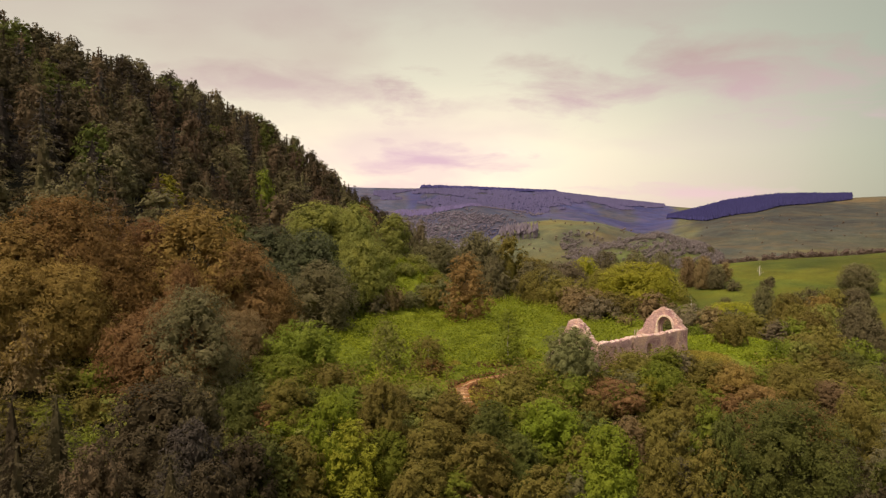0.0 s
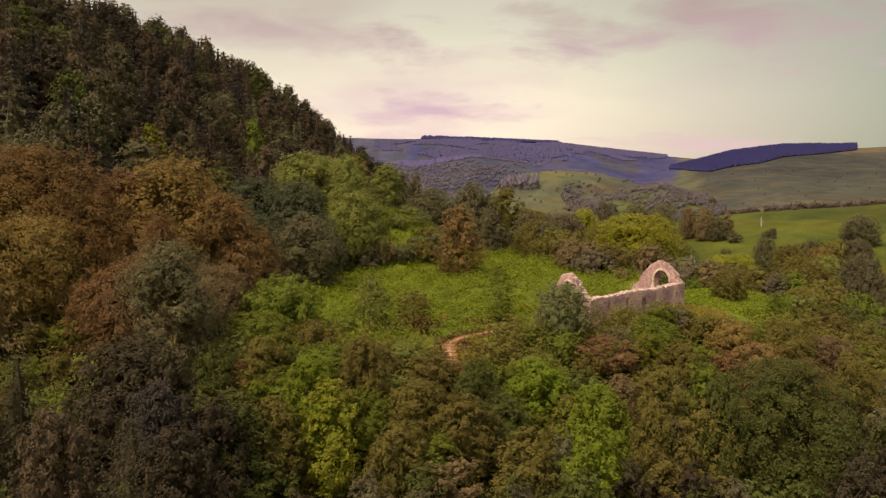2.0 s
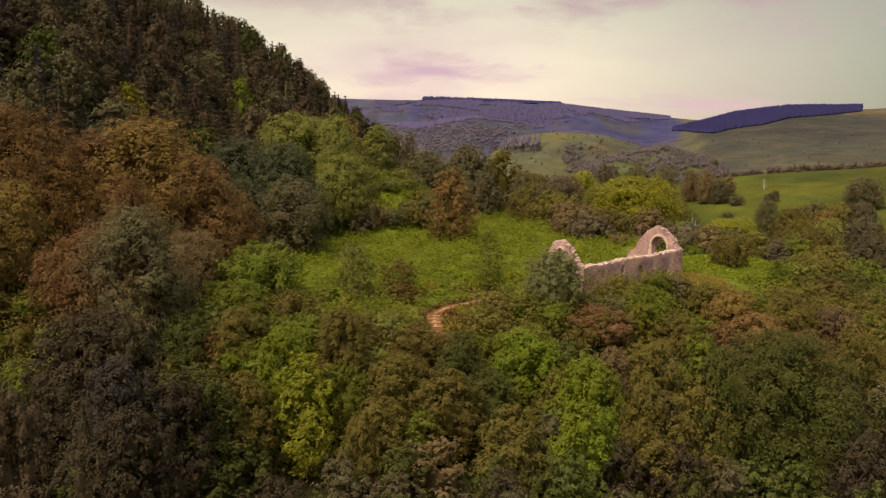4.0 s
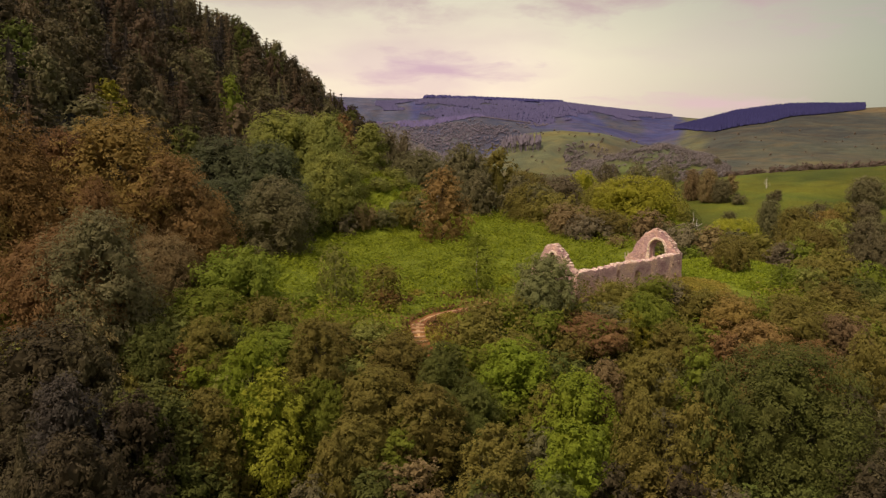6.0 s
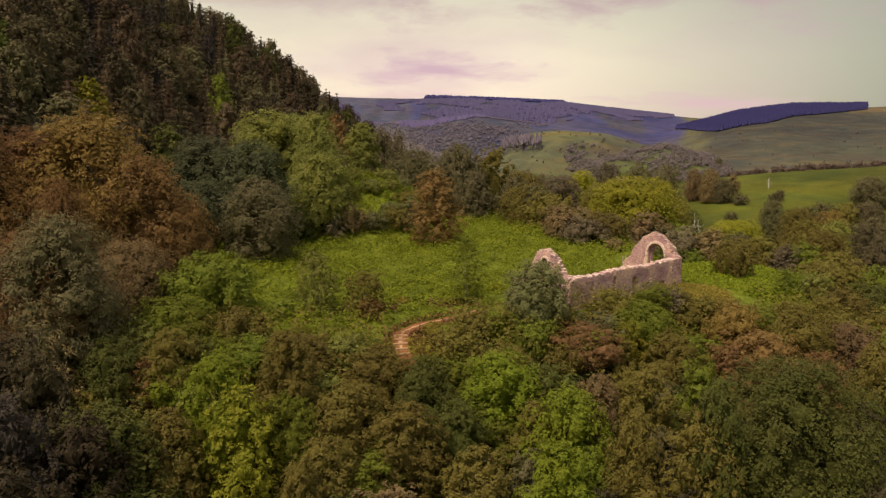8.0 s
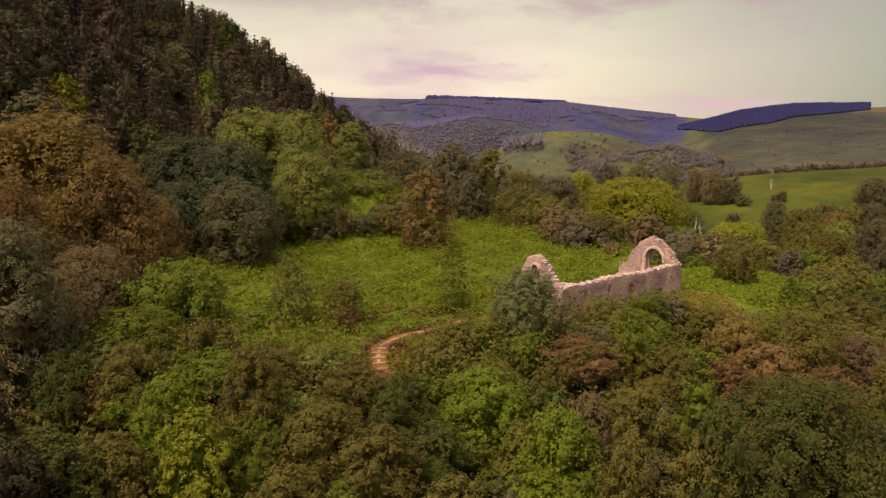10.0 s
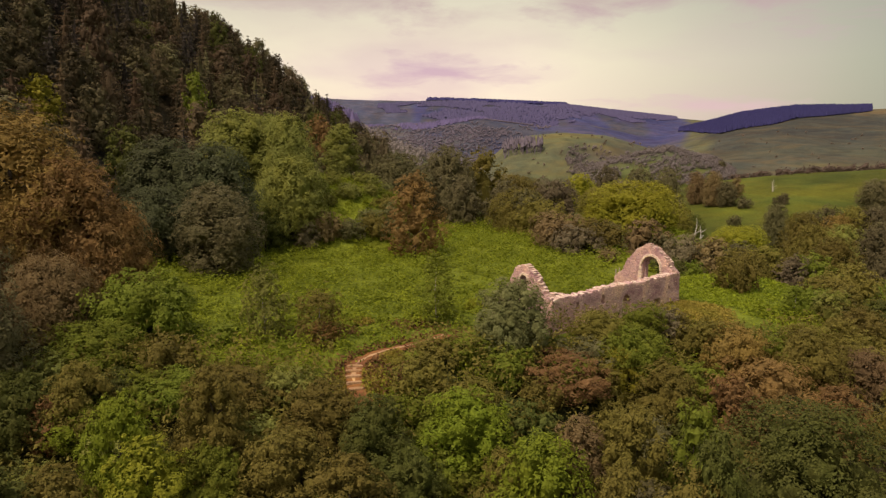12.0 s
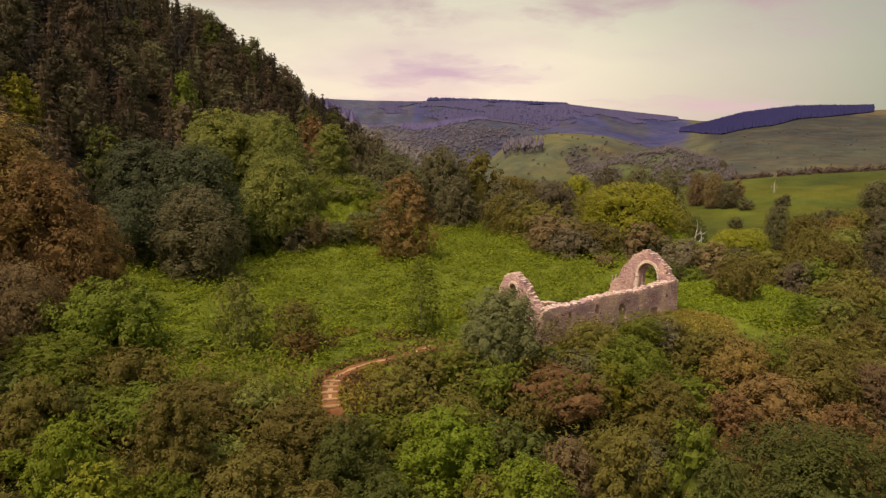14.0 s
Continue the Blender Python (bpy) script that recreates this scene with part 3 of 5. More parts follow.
add_kind("grand", 8.0, 9.0, [broad_crown("crown", 320 + i, 8.0, 9.0, 0.0, 40, 800, 12, 0.21, 0.34, 0.2) for i in range(3)],
         trunk_mesh("trunk", 15, 9.0, 0.4, 6, BARK, 5.0))
for n, (R, H) in enumerate(((1.7, 4.2), (1.7, 6.5))):
    add_kind("sapling", R, H, [broad_crown("crown", 70 + i + 100 * n, R, H, 0.06, 28, 240, 14, 0.082, 0.42, 1.0, 0.14) for i in range(3)],
             trunk_mesh("trunk", 7 + n, H, 0.06, 10, BIRCH_BARK, 1.6))
for n, (R, H) in enumerate(((2.4, 7.0), (2.2, 9.5))):
    add_kind("spire", R, H, [broad_crown("crown", 80 + i + 100 * n, R, H, 0.03, 30, 320, 24, 0.078, 0.2, 0.8, 0.35, 0.45, 1.0) for i in range(2)],
             trunk_mesh("trunk", 8 + n, H, 0.13, 7, BARK, 2.0))

KIND_WORDS = {"oak": ("broad heavy-crowned", "broadleaf_tree", "tree"), "grand": ("broad domed", "broadleaf_tree", "tree"), "beech": ("feathery spreading", "broadleaf_tree", "tree"), "belt": ("bushy rounded", "broadleaf_tree", "tree"), "larch": ("soft feathery", "larch_tree", "tree"), "round": ("rounded", "broadleaf_tree", "tree"), "tall": ("tall spreading", "broadleaf_tree", "tree"), "bush": ("dense low", "bush", "bush"),
              "spray": ("feathery layered", "larch_tree", "tree"), "fir": ("pointed", "conifer", "tree"), "wood": ("woodland", "broadleaf_tree", "tree"),
              "sapling": ("slender thin-leaved", "birch_sapling", "tree"), "spire": ("upright pointed", "young_tree", "tree")}
COLOUR_WORDS = {"olive": "olive-green", "dark": "dark green", "dusk": "dusky purple-green", "green": "mid-green", "ash": "soft yellowish-green", "lime": "lime-green",
                "bright": "fresh bright green", "yellow": "bright yellow-green", "gold": "golden-brown", "rust": "rust-orange", "brown": "brown-leaved", "red": "reddish-brown",
                "grey": "grey-green", "umber": "dull brown-green", "slate": "dull slate-green", "ivy": "deep green", "pine": "dark pine-green", "spruce": "blackish-green", "larch": "fading brownish"}
PLACE_WORDS = {"slope": "on the wooded hillside", "scrub": "in the scrub below the chapel", "field": "at the edge of the bracken field", "ruin": "beside the ruined chapel wall",
               "belt": "in the tree belt behind the field", "valley": "in the green valley pasture", "knoll": "on the grassy knoll"}
_planted = [0]


def plant(kind, x, y, top, r, leaf, place):
    """One tree or bush that stands on the ground at x, y, reaches up to height top and has crown radius r."""
    if kind == "round" and r > 5.0:
        kind = "tall"
    if kind == "belt" and r > 5.7:
        kind = "grand"
    i = _planted[0]
    _planted[0] += 1
    z = gz(x, y)
    h = max(top - z, 0.9 * r)
    R, H, crowns, trunk = min(KINDS[kind], key=lambda k: abs(math.log((h / r) / (k[1] / k[0]))))
    turn = (i * 137.5) % 360
    m = pose(x, y, z - 0.05, 0, 0, turn) @ Matrix.Diagonal((r / R, r / R, h / H, 1))
    words, name, cat = KIND_WORDS[kind]
    root = new(name)
    root.matrix_basis = m
    tagged(root, f"{words} {COLOUR_WORDS[leaf]} {cat} {PLACE_WORDS[place]}", cat, f"{cat}s {PLACE_WORDS[place]}")
    t = part("trunk", trunk, root)
    c = part("crown", crowns[i % len(crowns)], root)
    c.material_slots[0].link = "OBJECT"
    c.material_slots[0].material = LEAF[leaf]
    return root


# ---------------------------------------------------------------- single trees

# tall brown and golden trees at the foot of the hill
plant("beech", -31.7, 98.0, 27.1, 7.2, "gold", "slope")
plant("beech", -44.9, 92.0, 27.7, 7.1, "gold", "slope")
plant("beech", -48.7, 86.0, 25.2, 5.7, "gold", "slope")
plant("beech", -29.5, 80.0, 16.1, 5.9, "rust", "slope")
plant("beech", -25.6, 97.0, 23.1, 5.0, "rust", "slope")
plant("beech", -29.8, 88.0, 20.7, 2.9, "rust", "slope")
plant("beech", -41.7, 84.0, 20.7, 5.6, "gold", "slope")
plant("spray", -42.8, 79.0, 17.0, 4.7, "brown", "slope")
plant("beech", -23.9, 89.0, 15.1, 3.9, "brown", "slope")
plant("beech", -38.8, 91.0, 22.6, 5.4, "gold", "slope")
plant("beech", -37.8, 98.0, 25.6, 4.7, "rust", "slope")
plant("beech", -21.6, 98.0, 19.2, 3.2, "rust", "slope")
plant("beech", -45.0, 80.0, 21.4, 4.4, "gold", "slope")
plant("spray", -25.5, 76.0, 13.1, 4.2, "brown", "slope")

# dark trees low on the slope, close to the camera; leaves partly darkened for lens falloff
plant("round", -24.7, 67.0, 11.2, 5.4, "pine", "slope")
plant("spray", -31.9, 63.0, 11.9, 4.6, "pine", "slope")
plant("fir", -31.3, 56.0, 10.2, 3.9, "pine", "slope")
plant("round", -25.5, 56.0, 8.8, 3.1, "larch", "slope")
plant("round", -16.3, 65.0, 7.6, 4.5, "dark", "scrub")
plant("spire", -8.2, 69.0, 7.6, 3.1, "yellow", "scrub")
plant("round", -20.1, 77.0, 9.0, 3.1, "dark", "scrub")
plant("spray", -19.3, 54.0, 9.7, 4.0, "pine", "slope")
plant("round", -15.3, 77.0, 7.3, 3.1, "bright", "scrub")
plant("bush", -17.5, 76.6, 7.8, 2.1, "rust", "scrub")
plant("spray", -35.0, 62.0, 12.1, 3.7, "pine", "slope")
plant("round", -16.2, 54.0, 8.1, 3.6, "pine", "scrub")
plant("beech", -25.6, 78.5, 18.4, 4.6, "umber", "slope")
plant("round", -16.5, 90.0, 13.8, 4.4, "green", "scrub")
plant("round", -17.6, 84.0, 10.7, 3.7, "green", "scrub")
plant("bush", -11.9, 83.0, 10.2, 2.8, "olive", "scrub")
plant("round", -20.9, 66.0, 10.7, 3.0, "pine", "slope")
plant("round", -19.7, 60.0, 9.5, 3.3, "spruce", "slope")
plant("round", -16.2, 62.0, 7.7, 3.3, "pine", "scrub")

# trees and bushes of the scrub below the chapel
plant("round", 10.8, 78.0, 7.6, 3.5, "bright", "scrub")
plant("round", 15.7, 73.0, 5.9, 3.9, "bright", "scrub")
plant("round", 13.9, 65.0, 4.9, 3.2, "bright", "scrub")
plant("round", 7.2, 73.0, 5.2, 2.6, "dark", "scrub")
plant("round", 13.2, 74.0, 4.9, 2.0, "olive", "scrub")
plant("round", 19.4, 86.5, 7.9, 3.7, "red", "scrub")
plant("bush", 23.9, 88.0, 8.1, 2.0, "lime", "scrub")
plant("bush", 50.8, 102.0, 6.1, 3.5, "olive", "scrub")
plant("bush", 52.8, 98.0, 6.0, 3.4, "olive", "scrub")
plant("bush", 50.5, 110.0, 6.0, 2.8, "green", "knoll")
plant("round", 25.1, 90.0, 9.2, 3.3, "green", "scrub")
plant("round", 23.0, 92.6, 10.1, 2.7, "olive", "ruin")
plant("bush", 29.6, 96.0, 9.8, 2.1, "dusk", "ruin")
plant("round", 36.7, 89.0, 6.6, 4.9, "rust", "scrub")
plant("bush", 32.2, 85.0, 6.7, 2.6, "rust", "scrub")
plant("oak", 32.0, 71.0, 8.3, 6.4, "dark", "scrub")
plant("round", 25.3, 68.0, 8.3, 2.4, "dark", "scrub")
plant("round", 35.0, 93.0, 8.6, 3.2, "gold", "scrub")
plant("round", 41.0, 92.0, 8.5, 3.7, "olive", "scrub")
plant("round", 46.3, 92.0, 6.7, 3.4, "brown", "scrub")
plant("bush", 32.4, 95.0, 8.5, 2.7, "olive", "scrub")
plant("round", 27.2, 86.0, 7.3, 2.9, "olive", "scrub")
plant("round", 22.4, 76.0, 7.1, 2.9, "olive", "scrub")
plant("bush", 27.3, 78.0, 7.1, 2.6, "green", "scrub")
plant("round", 19.8, 69.0, 5.7, 2.4, "olive", "scrub")
plant("round", 24.1, 68.0, 6.1, 3.0, "olive", "scrub")
plant("round", 8.5, 66.0, 4.3, 3.2, "olive", "scrub")
plant("round", 4.7, 76.0, 7.8, 2.6, "dark", "scrub")
plant("round", -1.0, 73.0, 6.6, 3.2, "olive", "scrub")
plant("round", -5.7, 80.0, 8.2, 3.6, "olive", "scrub")
plant("round", -10.2, 80.0, 7.9, 3.1, "green", "scrub")
plant("round", 0.9, 78.0, 7.9, 3.0, "olive", "scrub")
plant("bush", 8.9, 86.4, 7.2, 2.3, "olive", "scrub")
plant("bush", 11.9, 87.6, 8.3, 2.3, "green", "scrub")
plant("bush", 14.8, 86.0, 8.6, 2.4, "green", "scrub")
plant("round", -2.0, 67.0, 4.7, 2.9, "olive", "scrub")
plant("round", -12.8, 67.0, 6.6, 2.9, "olive", "scrub")
plant("round", -5.3, 72.0, 6.0, 2.5, "green", "scrub")
plant("round", -14.4, 80.0, 7.9, 2.7, "dark", "scrub")
plant("round", 42.9, 80.0, 7.6, 2.9, "olive", "scrub")
plant("round", 18.7, 77.0, 6.1, 2.3, "brown", "scrub")
plant("round", 3.6, 70.0, 6.2, 2.9, "olive", "scrub")
plant("round", 40.2, 84.0, 6.0, 3.1, "rust", "scrub")
plant("round", -3.1, 64.0, 4.3, 2.0, "olive", "scrub")
plant("round", -5.8, 74.0, 10.4, 2.5, "olive", "scrub")
plant("round", -10.0, 70.0, 9.9, 2.5, "bright", "scrub")
plant("round", -15.8, 77.0, 9.8, 2.5, "olive", "scrub")
plant("bush", 33.1, 95.0, 8.9, 2.2, "olive", "scrub")
plant("bush", 27.1, 94.0, 10.6, 2.6, "green", "ruin")
plant("bush", 43.1, 96.0, 8.2, 2.7, "olive", "knoll")
plant("bush", 46.1, 93.0, 7.0, 2.3, "olive", "knoll")
plant("bush", 31.6, 96.6, 9.2, 1.4, "olive", "ruin")
plant("bush", 29.7, 97.0, 9.1, 1.5, "dusk", "ruin")
plant("round", -22.2, 95.0, 9.0, 3.0, "dark", "slope")
plant("round", -22.3, 90.0, 7.6, 2.8, "dark", "slope")
plant("round", -23.8, 104.0, 10.6, 3.0, "dark", "slope")

# trees beside the chapel and saplings in the bracken
plant("round", 15.2, 90.3, 13.4, 3.5, "grey", "ruin")
plant("round", 14.1, 88.5, 11.8, 2.2, "grey", "scrub")
plant("sapling", 8.4, 98.0, 14.6, 2.0, "green", "field")
plant("sapling", -6.8, 92.6, 13.8, 2.1, "ash", "field")
plant("sapling", -1.9, 92.0, 12.2, 2.1, "olive", "field")
plant("bush", 12.2, 104.5, 9.0, 0.9, "yellow", "field")
plant("sapling", -1.4, 91.0, 9.7, 1.6, "gold", "field")
plant("bush", -9.8, 91.0, 9.2, 2.0, "green", "scrub")
plant("bush", 44.2, 117.5, 11.2, 2.9, "olive", "knoll")
plant("sapling", 45.7, 105.0, 10.2, 1.4, "green", "knoll")
plant("bush", 32.8, 138.0, 9.7, 1.8, "brown", "knoll")

# the big trees at the head of the bracken field
plant("tall", -15.2, 144.0, 22.0, 5.9, "ash", "field")
plant("bush", -17.9, 139.0, 16.1, 3.7, "dark", "field")
plant("tall", -30.1, 132.0, 25.2, 6.0, "ivy", "field")
plant("tall", -22.4, 130.0, 24.2, 5.6, "ivy", "field")
plant("tall", -27.5, 122.0, 19.0, 5.2, "ivy", "field")
plant("bush", -9.8, 144.0, 14.3, 2.9, "brown", "field")
plant("bush", -5.9, 145.0, 13.4, 2.7, "grey", "field")
plant("bush", -2.6, 147.0, 14.0, 2.7, "olive", "field")
plant("bush", -12.3, 141.0, 13.2, 2.3, "dusk", "field")
plant("bush", -16.4, 143.0, 12.5, 3.3, "slate", "field")
plant("bush", 0.0, 148.0, 15.5, 2.9, "grey", "field")
plant("bush", -5.5, 163.0, 17.1, 2.7, "ash", "field")
plant("bush", -1.7, 156.0, 16.2, 2.6, "olive", "field")
plant("bush", -7.6, 156.0, 16.2, 2.4, "ash", "field")

# tree belt behind the field
plant("tall", -25.5, 153.0, 29.9, 6.5, "ash", "field")
plant("tall", -16.8, 151.0, 29.0, 5.0, "ash", "field")
plant("tall", -22.1, 160.0, 29.0, 5.8, "ash", "field")
plant("round", -10.7, 170.0, 28.5, 4.2, "ash", "field")
plant("round", -18.8, 119.0, 19.6, 5.2, "umber", "field")
plant("spire", 4.2, 141.0, 20.4, 4.6, "rust", "field")
plant("belt", -9.7, 200.0, 27.3, 3.9, "umber", "belt")
plant("belt", -6.1, 206.0, 27.1, 3.1, "dusk", "belt")
plant("belt", -1.3, 187.0, 22.6, 7.0, "slate", "belt")
plant("belt", 8.6, 196.0, 23.9, 6.5, "umber", "belt")
plant("belt", 16.9, 202.0, 23.5, 5.5, "olive", "belt")
plant("belt", 20.4, 178.0, 17.4, 4.5, "umber", "belt")
plant("belt", 24.0, 170.0, 16.1, 3.8, "slate", "belt")
plant("belt", 11.8, 180.0, 18.0, 4.4, "umber", "belt")
plant("belt", 22.7, 172.0, 15.6, 5.8, "olive", "belt")
plant("belt", 25.7, 164.0, 14.6, 5.0, "olive", "belt")
plant("belt", 27.7, 152.0, 13.0, 5.6, "brown", "belt")
plant("belt", 33.2, 149.0, 12.0, 5.0, "olive", "belt")
plant("belt", 49.3, 192.0, 15.0, 9.8, "lime", "belt")
plant("belt", 45.3, 196.0, 12.8, 6.0, "lime", "belt")
plant("belt", 53.8, 292.0, 14.3, 6.3, "lime", "belt")
plant("belt", 37.4, 240.0, 14.3, 7.5, "dusk", "belt")
plant("belt", 28.3, 240.0, 15.3, 7.5, "olive", "belt")
plant("belt", 41.4, 150.0, 12.2, 5.5, "brown", "belt")
plant("belt", 44.9, 140.0, 11.0, 4.2, "dusk", "belt")
plant("belt", 48.2, 138.0, 11.2, 4.1, "brown", "belt")
plant("belt", 51.4, 136.0, 10.8, 4.0, "slate", "belt")
plant("belt", 54.5, 134.0, 10.4, 3.7, "olive", "belt")
plant("belt", 57.1, 131.0, 9.7, 3.4, "dusk", "belt")
plant("belt", 76.9, 205.0, 4.4, 6.5, "lime", "belt")
plant("belt", 43.9, 148.0, 10.6, 3.9, "slate", "belt")
plant("belt", 29.7, 146.0, 11.3, 4.4, "dusk", "belt")
plant("bush", 43.4, 132.0, 8.8, 1.7, "green", "belt")
plant("belt", 49.5, 230.0, 12.9, 6.3, "olive", "belt")
plant("belt", 67.0, 230.0, 9.0, 7.1, "olive", "belt")

# valley trees
plant("belt", 165.0, 516.8, 6.7, 6.3, "brown", "valley")
plant("belt", 170.1, 499.5, 7.9, 6.8, "brown", "valley")
plant("belt", 175.7, 492.3, 2.2, 6.7, "umber", "valley")
plant("belt", 191.7, 519.1, 4.0, 5.0, "brown", "valley")
plant("belt", 60.3, 132.0, 9.2, 4.3, "green", "valley")
plant("belt", 62.4, 126.0, 8.7, 4.5, "olive", "valley")
plant("belt", 56.0, 119.0, 7.4, 3.5, "olive", "valley")
plant("belt", 59.1, 113.0, 7.0, 4.0, "dark", "valley")
plant("belt", 87.7, 160.0, 6.1, 5.9, "umber", "valley")
plant("belt", 92.1, 190.0, 4.6, 5.8, "olive", "valley")
plant("belt", 69.6, 128.0, 6.2, 4.2, "green", "valley")
plant("belt", 151.1, 335.0, -3.7, 9.9, "olive", "valley")
plant("belt", 163.3, 340.0, -2.7, 10.1, "umber", "valley")
plant("belt", 170.7, 335.0, -1.4, 9.9, "olive", "valley")
plant("belt", 177.6, 330.0, -1.9, 10.5, "umber", "valley")
plant("belt", 142.1, 305.0, -5.8, 9.0, "olive", "valley")
plant("belt", 150.2, 300.0, -4.8, 9.5, "ash", "valley")
plant("belt", 158.5, 295.0, -5.5, 9.3, "umber", "valley")
plant("belt", 158.1, 345.0, -5.1, 9.7, "umber", "valley")
plant("belt", 162.8, 330.0, -4.2, 9.3, "gold", "valley")
plant("belt", 182.4, 350.0, -4.1, 8.6, "olive", "valley")
plant("belt", 150.1, 315.0, -7.3, 7.7, "olive", "valley")
plant("belt", 174.8, 320.0, -5.5, 9.0, "umber", "valley")
plant("belt", 165.4, 395.0, -3.8, 6.7, "slate", "valley")
plant("bush", 158.5, 430.0, -12.3, 4.0, "slate", "valley")
plant("bush", 198.1, 470.0, -4.4, 3.9, "umber", "valley")
plant("bush", 205.8, 480.0, -3.3, 3.2, "umber", "valley")
plant("bush", 182.1, 480.0, -6.1, 5.1, "umber", "valley")
plant("belt", 243.2, 450.0, 5.5, 11.2, "umber", "valley")
plant("belt", 224.0, 415.0, -6.0, 7.0, "umber", "valley")
plant("belt", 123.0, 430.0, 10.8, 9.2, "umber", "valley")
plant("belt", 104.8, 330.0, -3.1, 5.8, "dark", "valley")
plant("belt", 100.5, 400.0, 11.8, 9.9, "umber", "valley")
plant("belt", 85.0, 400.0, 11.8, 9.9, "umber", "valley")
plant("belt", 278.9, 800.0, 9.0, 5.0, "umber", "valley")

# light trees among the hillside woods
plant("wood", -50.0, 138.0, 35.0, 3.6, "lime", "slope")
plant("wood", -55.8, 170.0, 50.6, 4.0, "larch", "slope")
plant("wood", -45.0, 165.0, 31.2, 3.9, "larch", "slope")
plant("wood", -44.2, 190.0, 40.0, 3.0, "green", "slope")
plant("wood", -35.1, 165.0, 32.3, 5.0, "larch", "slope")
plant("spray", -49.3, 160.0, 37.7, 4.8, "larch", "slope")
plant("spray", -54.5, 195.0, 45.9, 5.3, "larch", "slope")
plant("wood", -29.5, 180.0, 32.4, 4.3, "larch", "slope")
plant("wood", -21.8, 210.0, 31.7, 5.0, "rust", "slope")
plant("wood", -24.1, 190.0, 30.4, 3.2, "larch", "slope")
plant("wood", -12.1, 230.0, 27.7, 4.8, "larch", "slope")

# ---------------------------------------------------------------- woods that fill the slopes
def spread(rng, box, gap, want, ok):
    """Random spots in a box, no two nearer than gap."""
    pts = np.empty((0, 2))
    for _ in range(want * 40):
        p = np.array([rng.uniform(box[0], box[1]), rng.uniform(box[2], box[3])])
        if not ok(*p):
            continue
        if len(pts) and np.min(np.sum((pts - p) ** 2, 1)) < gap * gap:
            continue
        pts = np.vstack([pts, p])
        if len(pts) >= want:
            break
    return pts


TAKEN = np.array([o.matrix_basis.translation[:2] for o in scene.objects if o.parent is None and "group" in o])


def clear_of(x, y, gap):
    return np.min(np.sum((TAKEN - (x, y)) ** 2, 1)) > gap * gap


def hillside_woods():
    rng = np.random.default_rng(5)

    def ok(x, y):
        u = float(hill_u(x, y))
        return 1 < u < 90 and y < 345 and abs(x) / y < 0.68 and not (-36 < x < -17 and 104 < y < 136) and math.hypot(x + 48.5, y - 134) > 7.5 and math.hypot(x + 43, y - 186) > 6 and clear_of(x, y, 4.2)

    for x, y in spread(rng, (-150, 0, 55, 345), 5.4, 680, ok):
        u = float(hill_u(x, y))
        k = rng.uniform()
        high = min(1.0, u / 45)
        if k > 0.66:
            kind, leaf = "wood", ("pine", "dark", "umber", "larch", "pine", "umber")[rng.integers(6)]
            h, r = rng.uniform(9.5, 12), rng.uniform(3.2, 4.6)
        elif k < 0.42:
            kind, leaf = "fir", ("pine", "spruce", "pine", "larch")[rng.integers(4)]
            h, r = rng.uniform(10, 12.5), rng.uniform(3.0, 4.0)
        else:
            kind, leaf = "larch", ("larch", "umber", "pine", "spruce", "pine")[rng.integers(5)]
            h, r = rng.uniform(9.5, 12), rng.uniform(3.2, 4.4)
        plant(kind, x, y, gz(x, y) + h + 1.6 * high + 2.2 * min(1.0, max(0.0, (y - 190) / 60)), r, leaf, "slope")


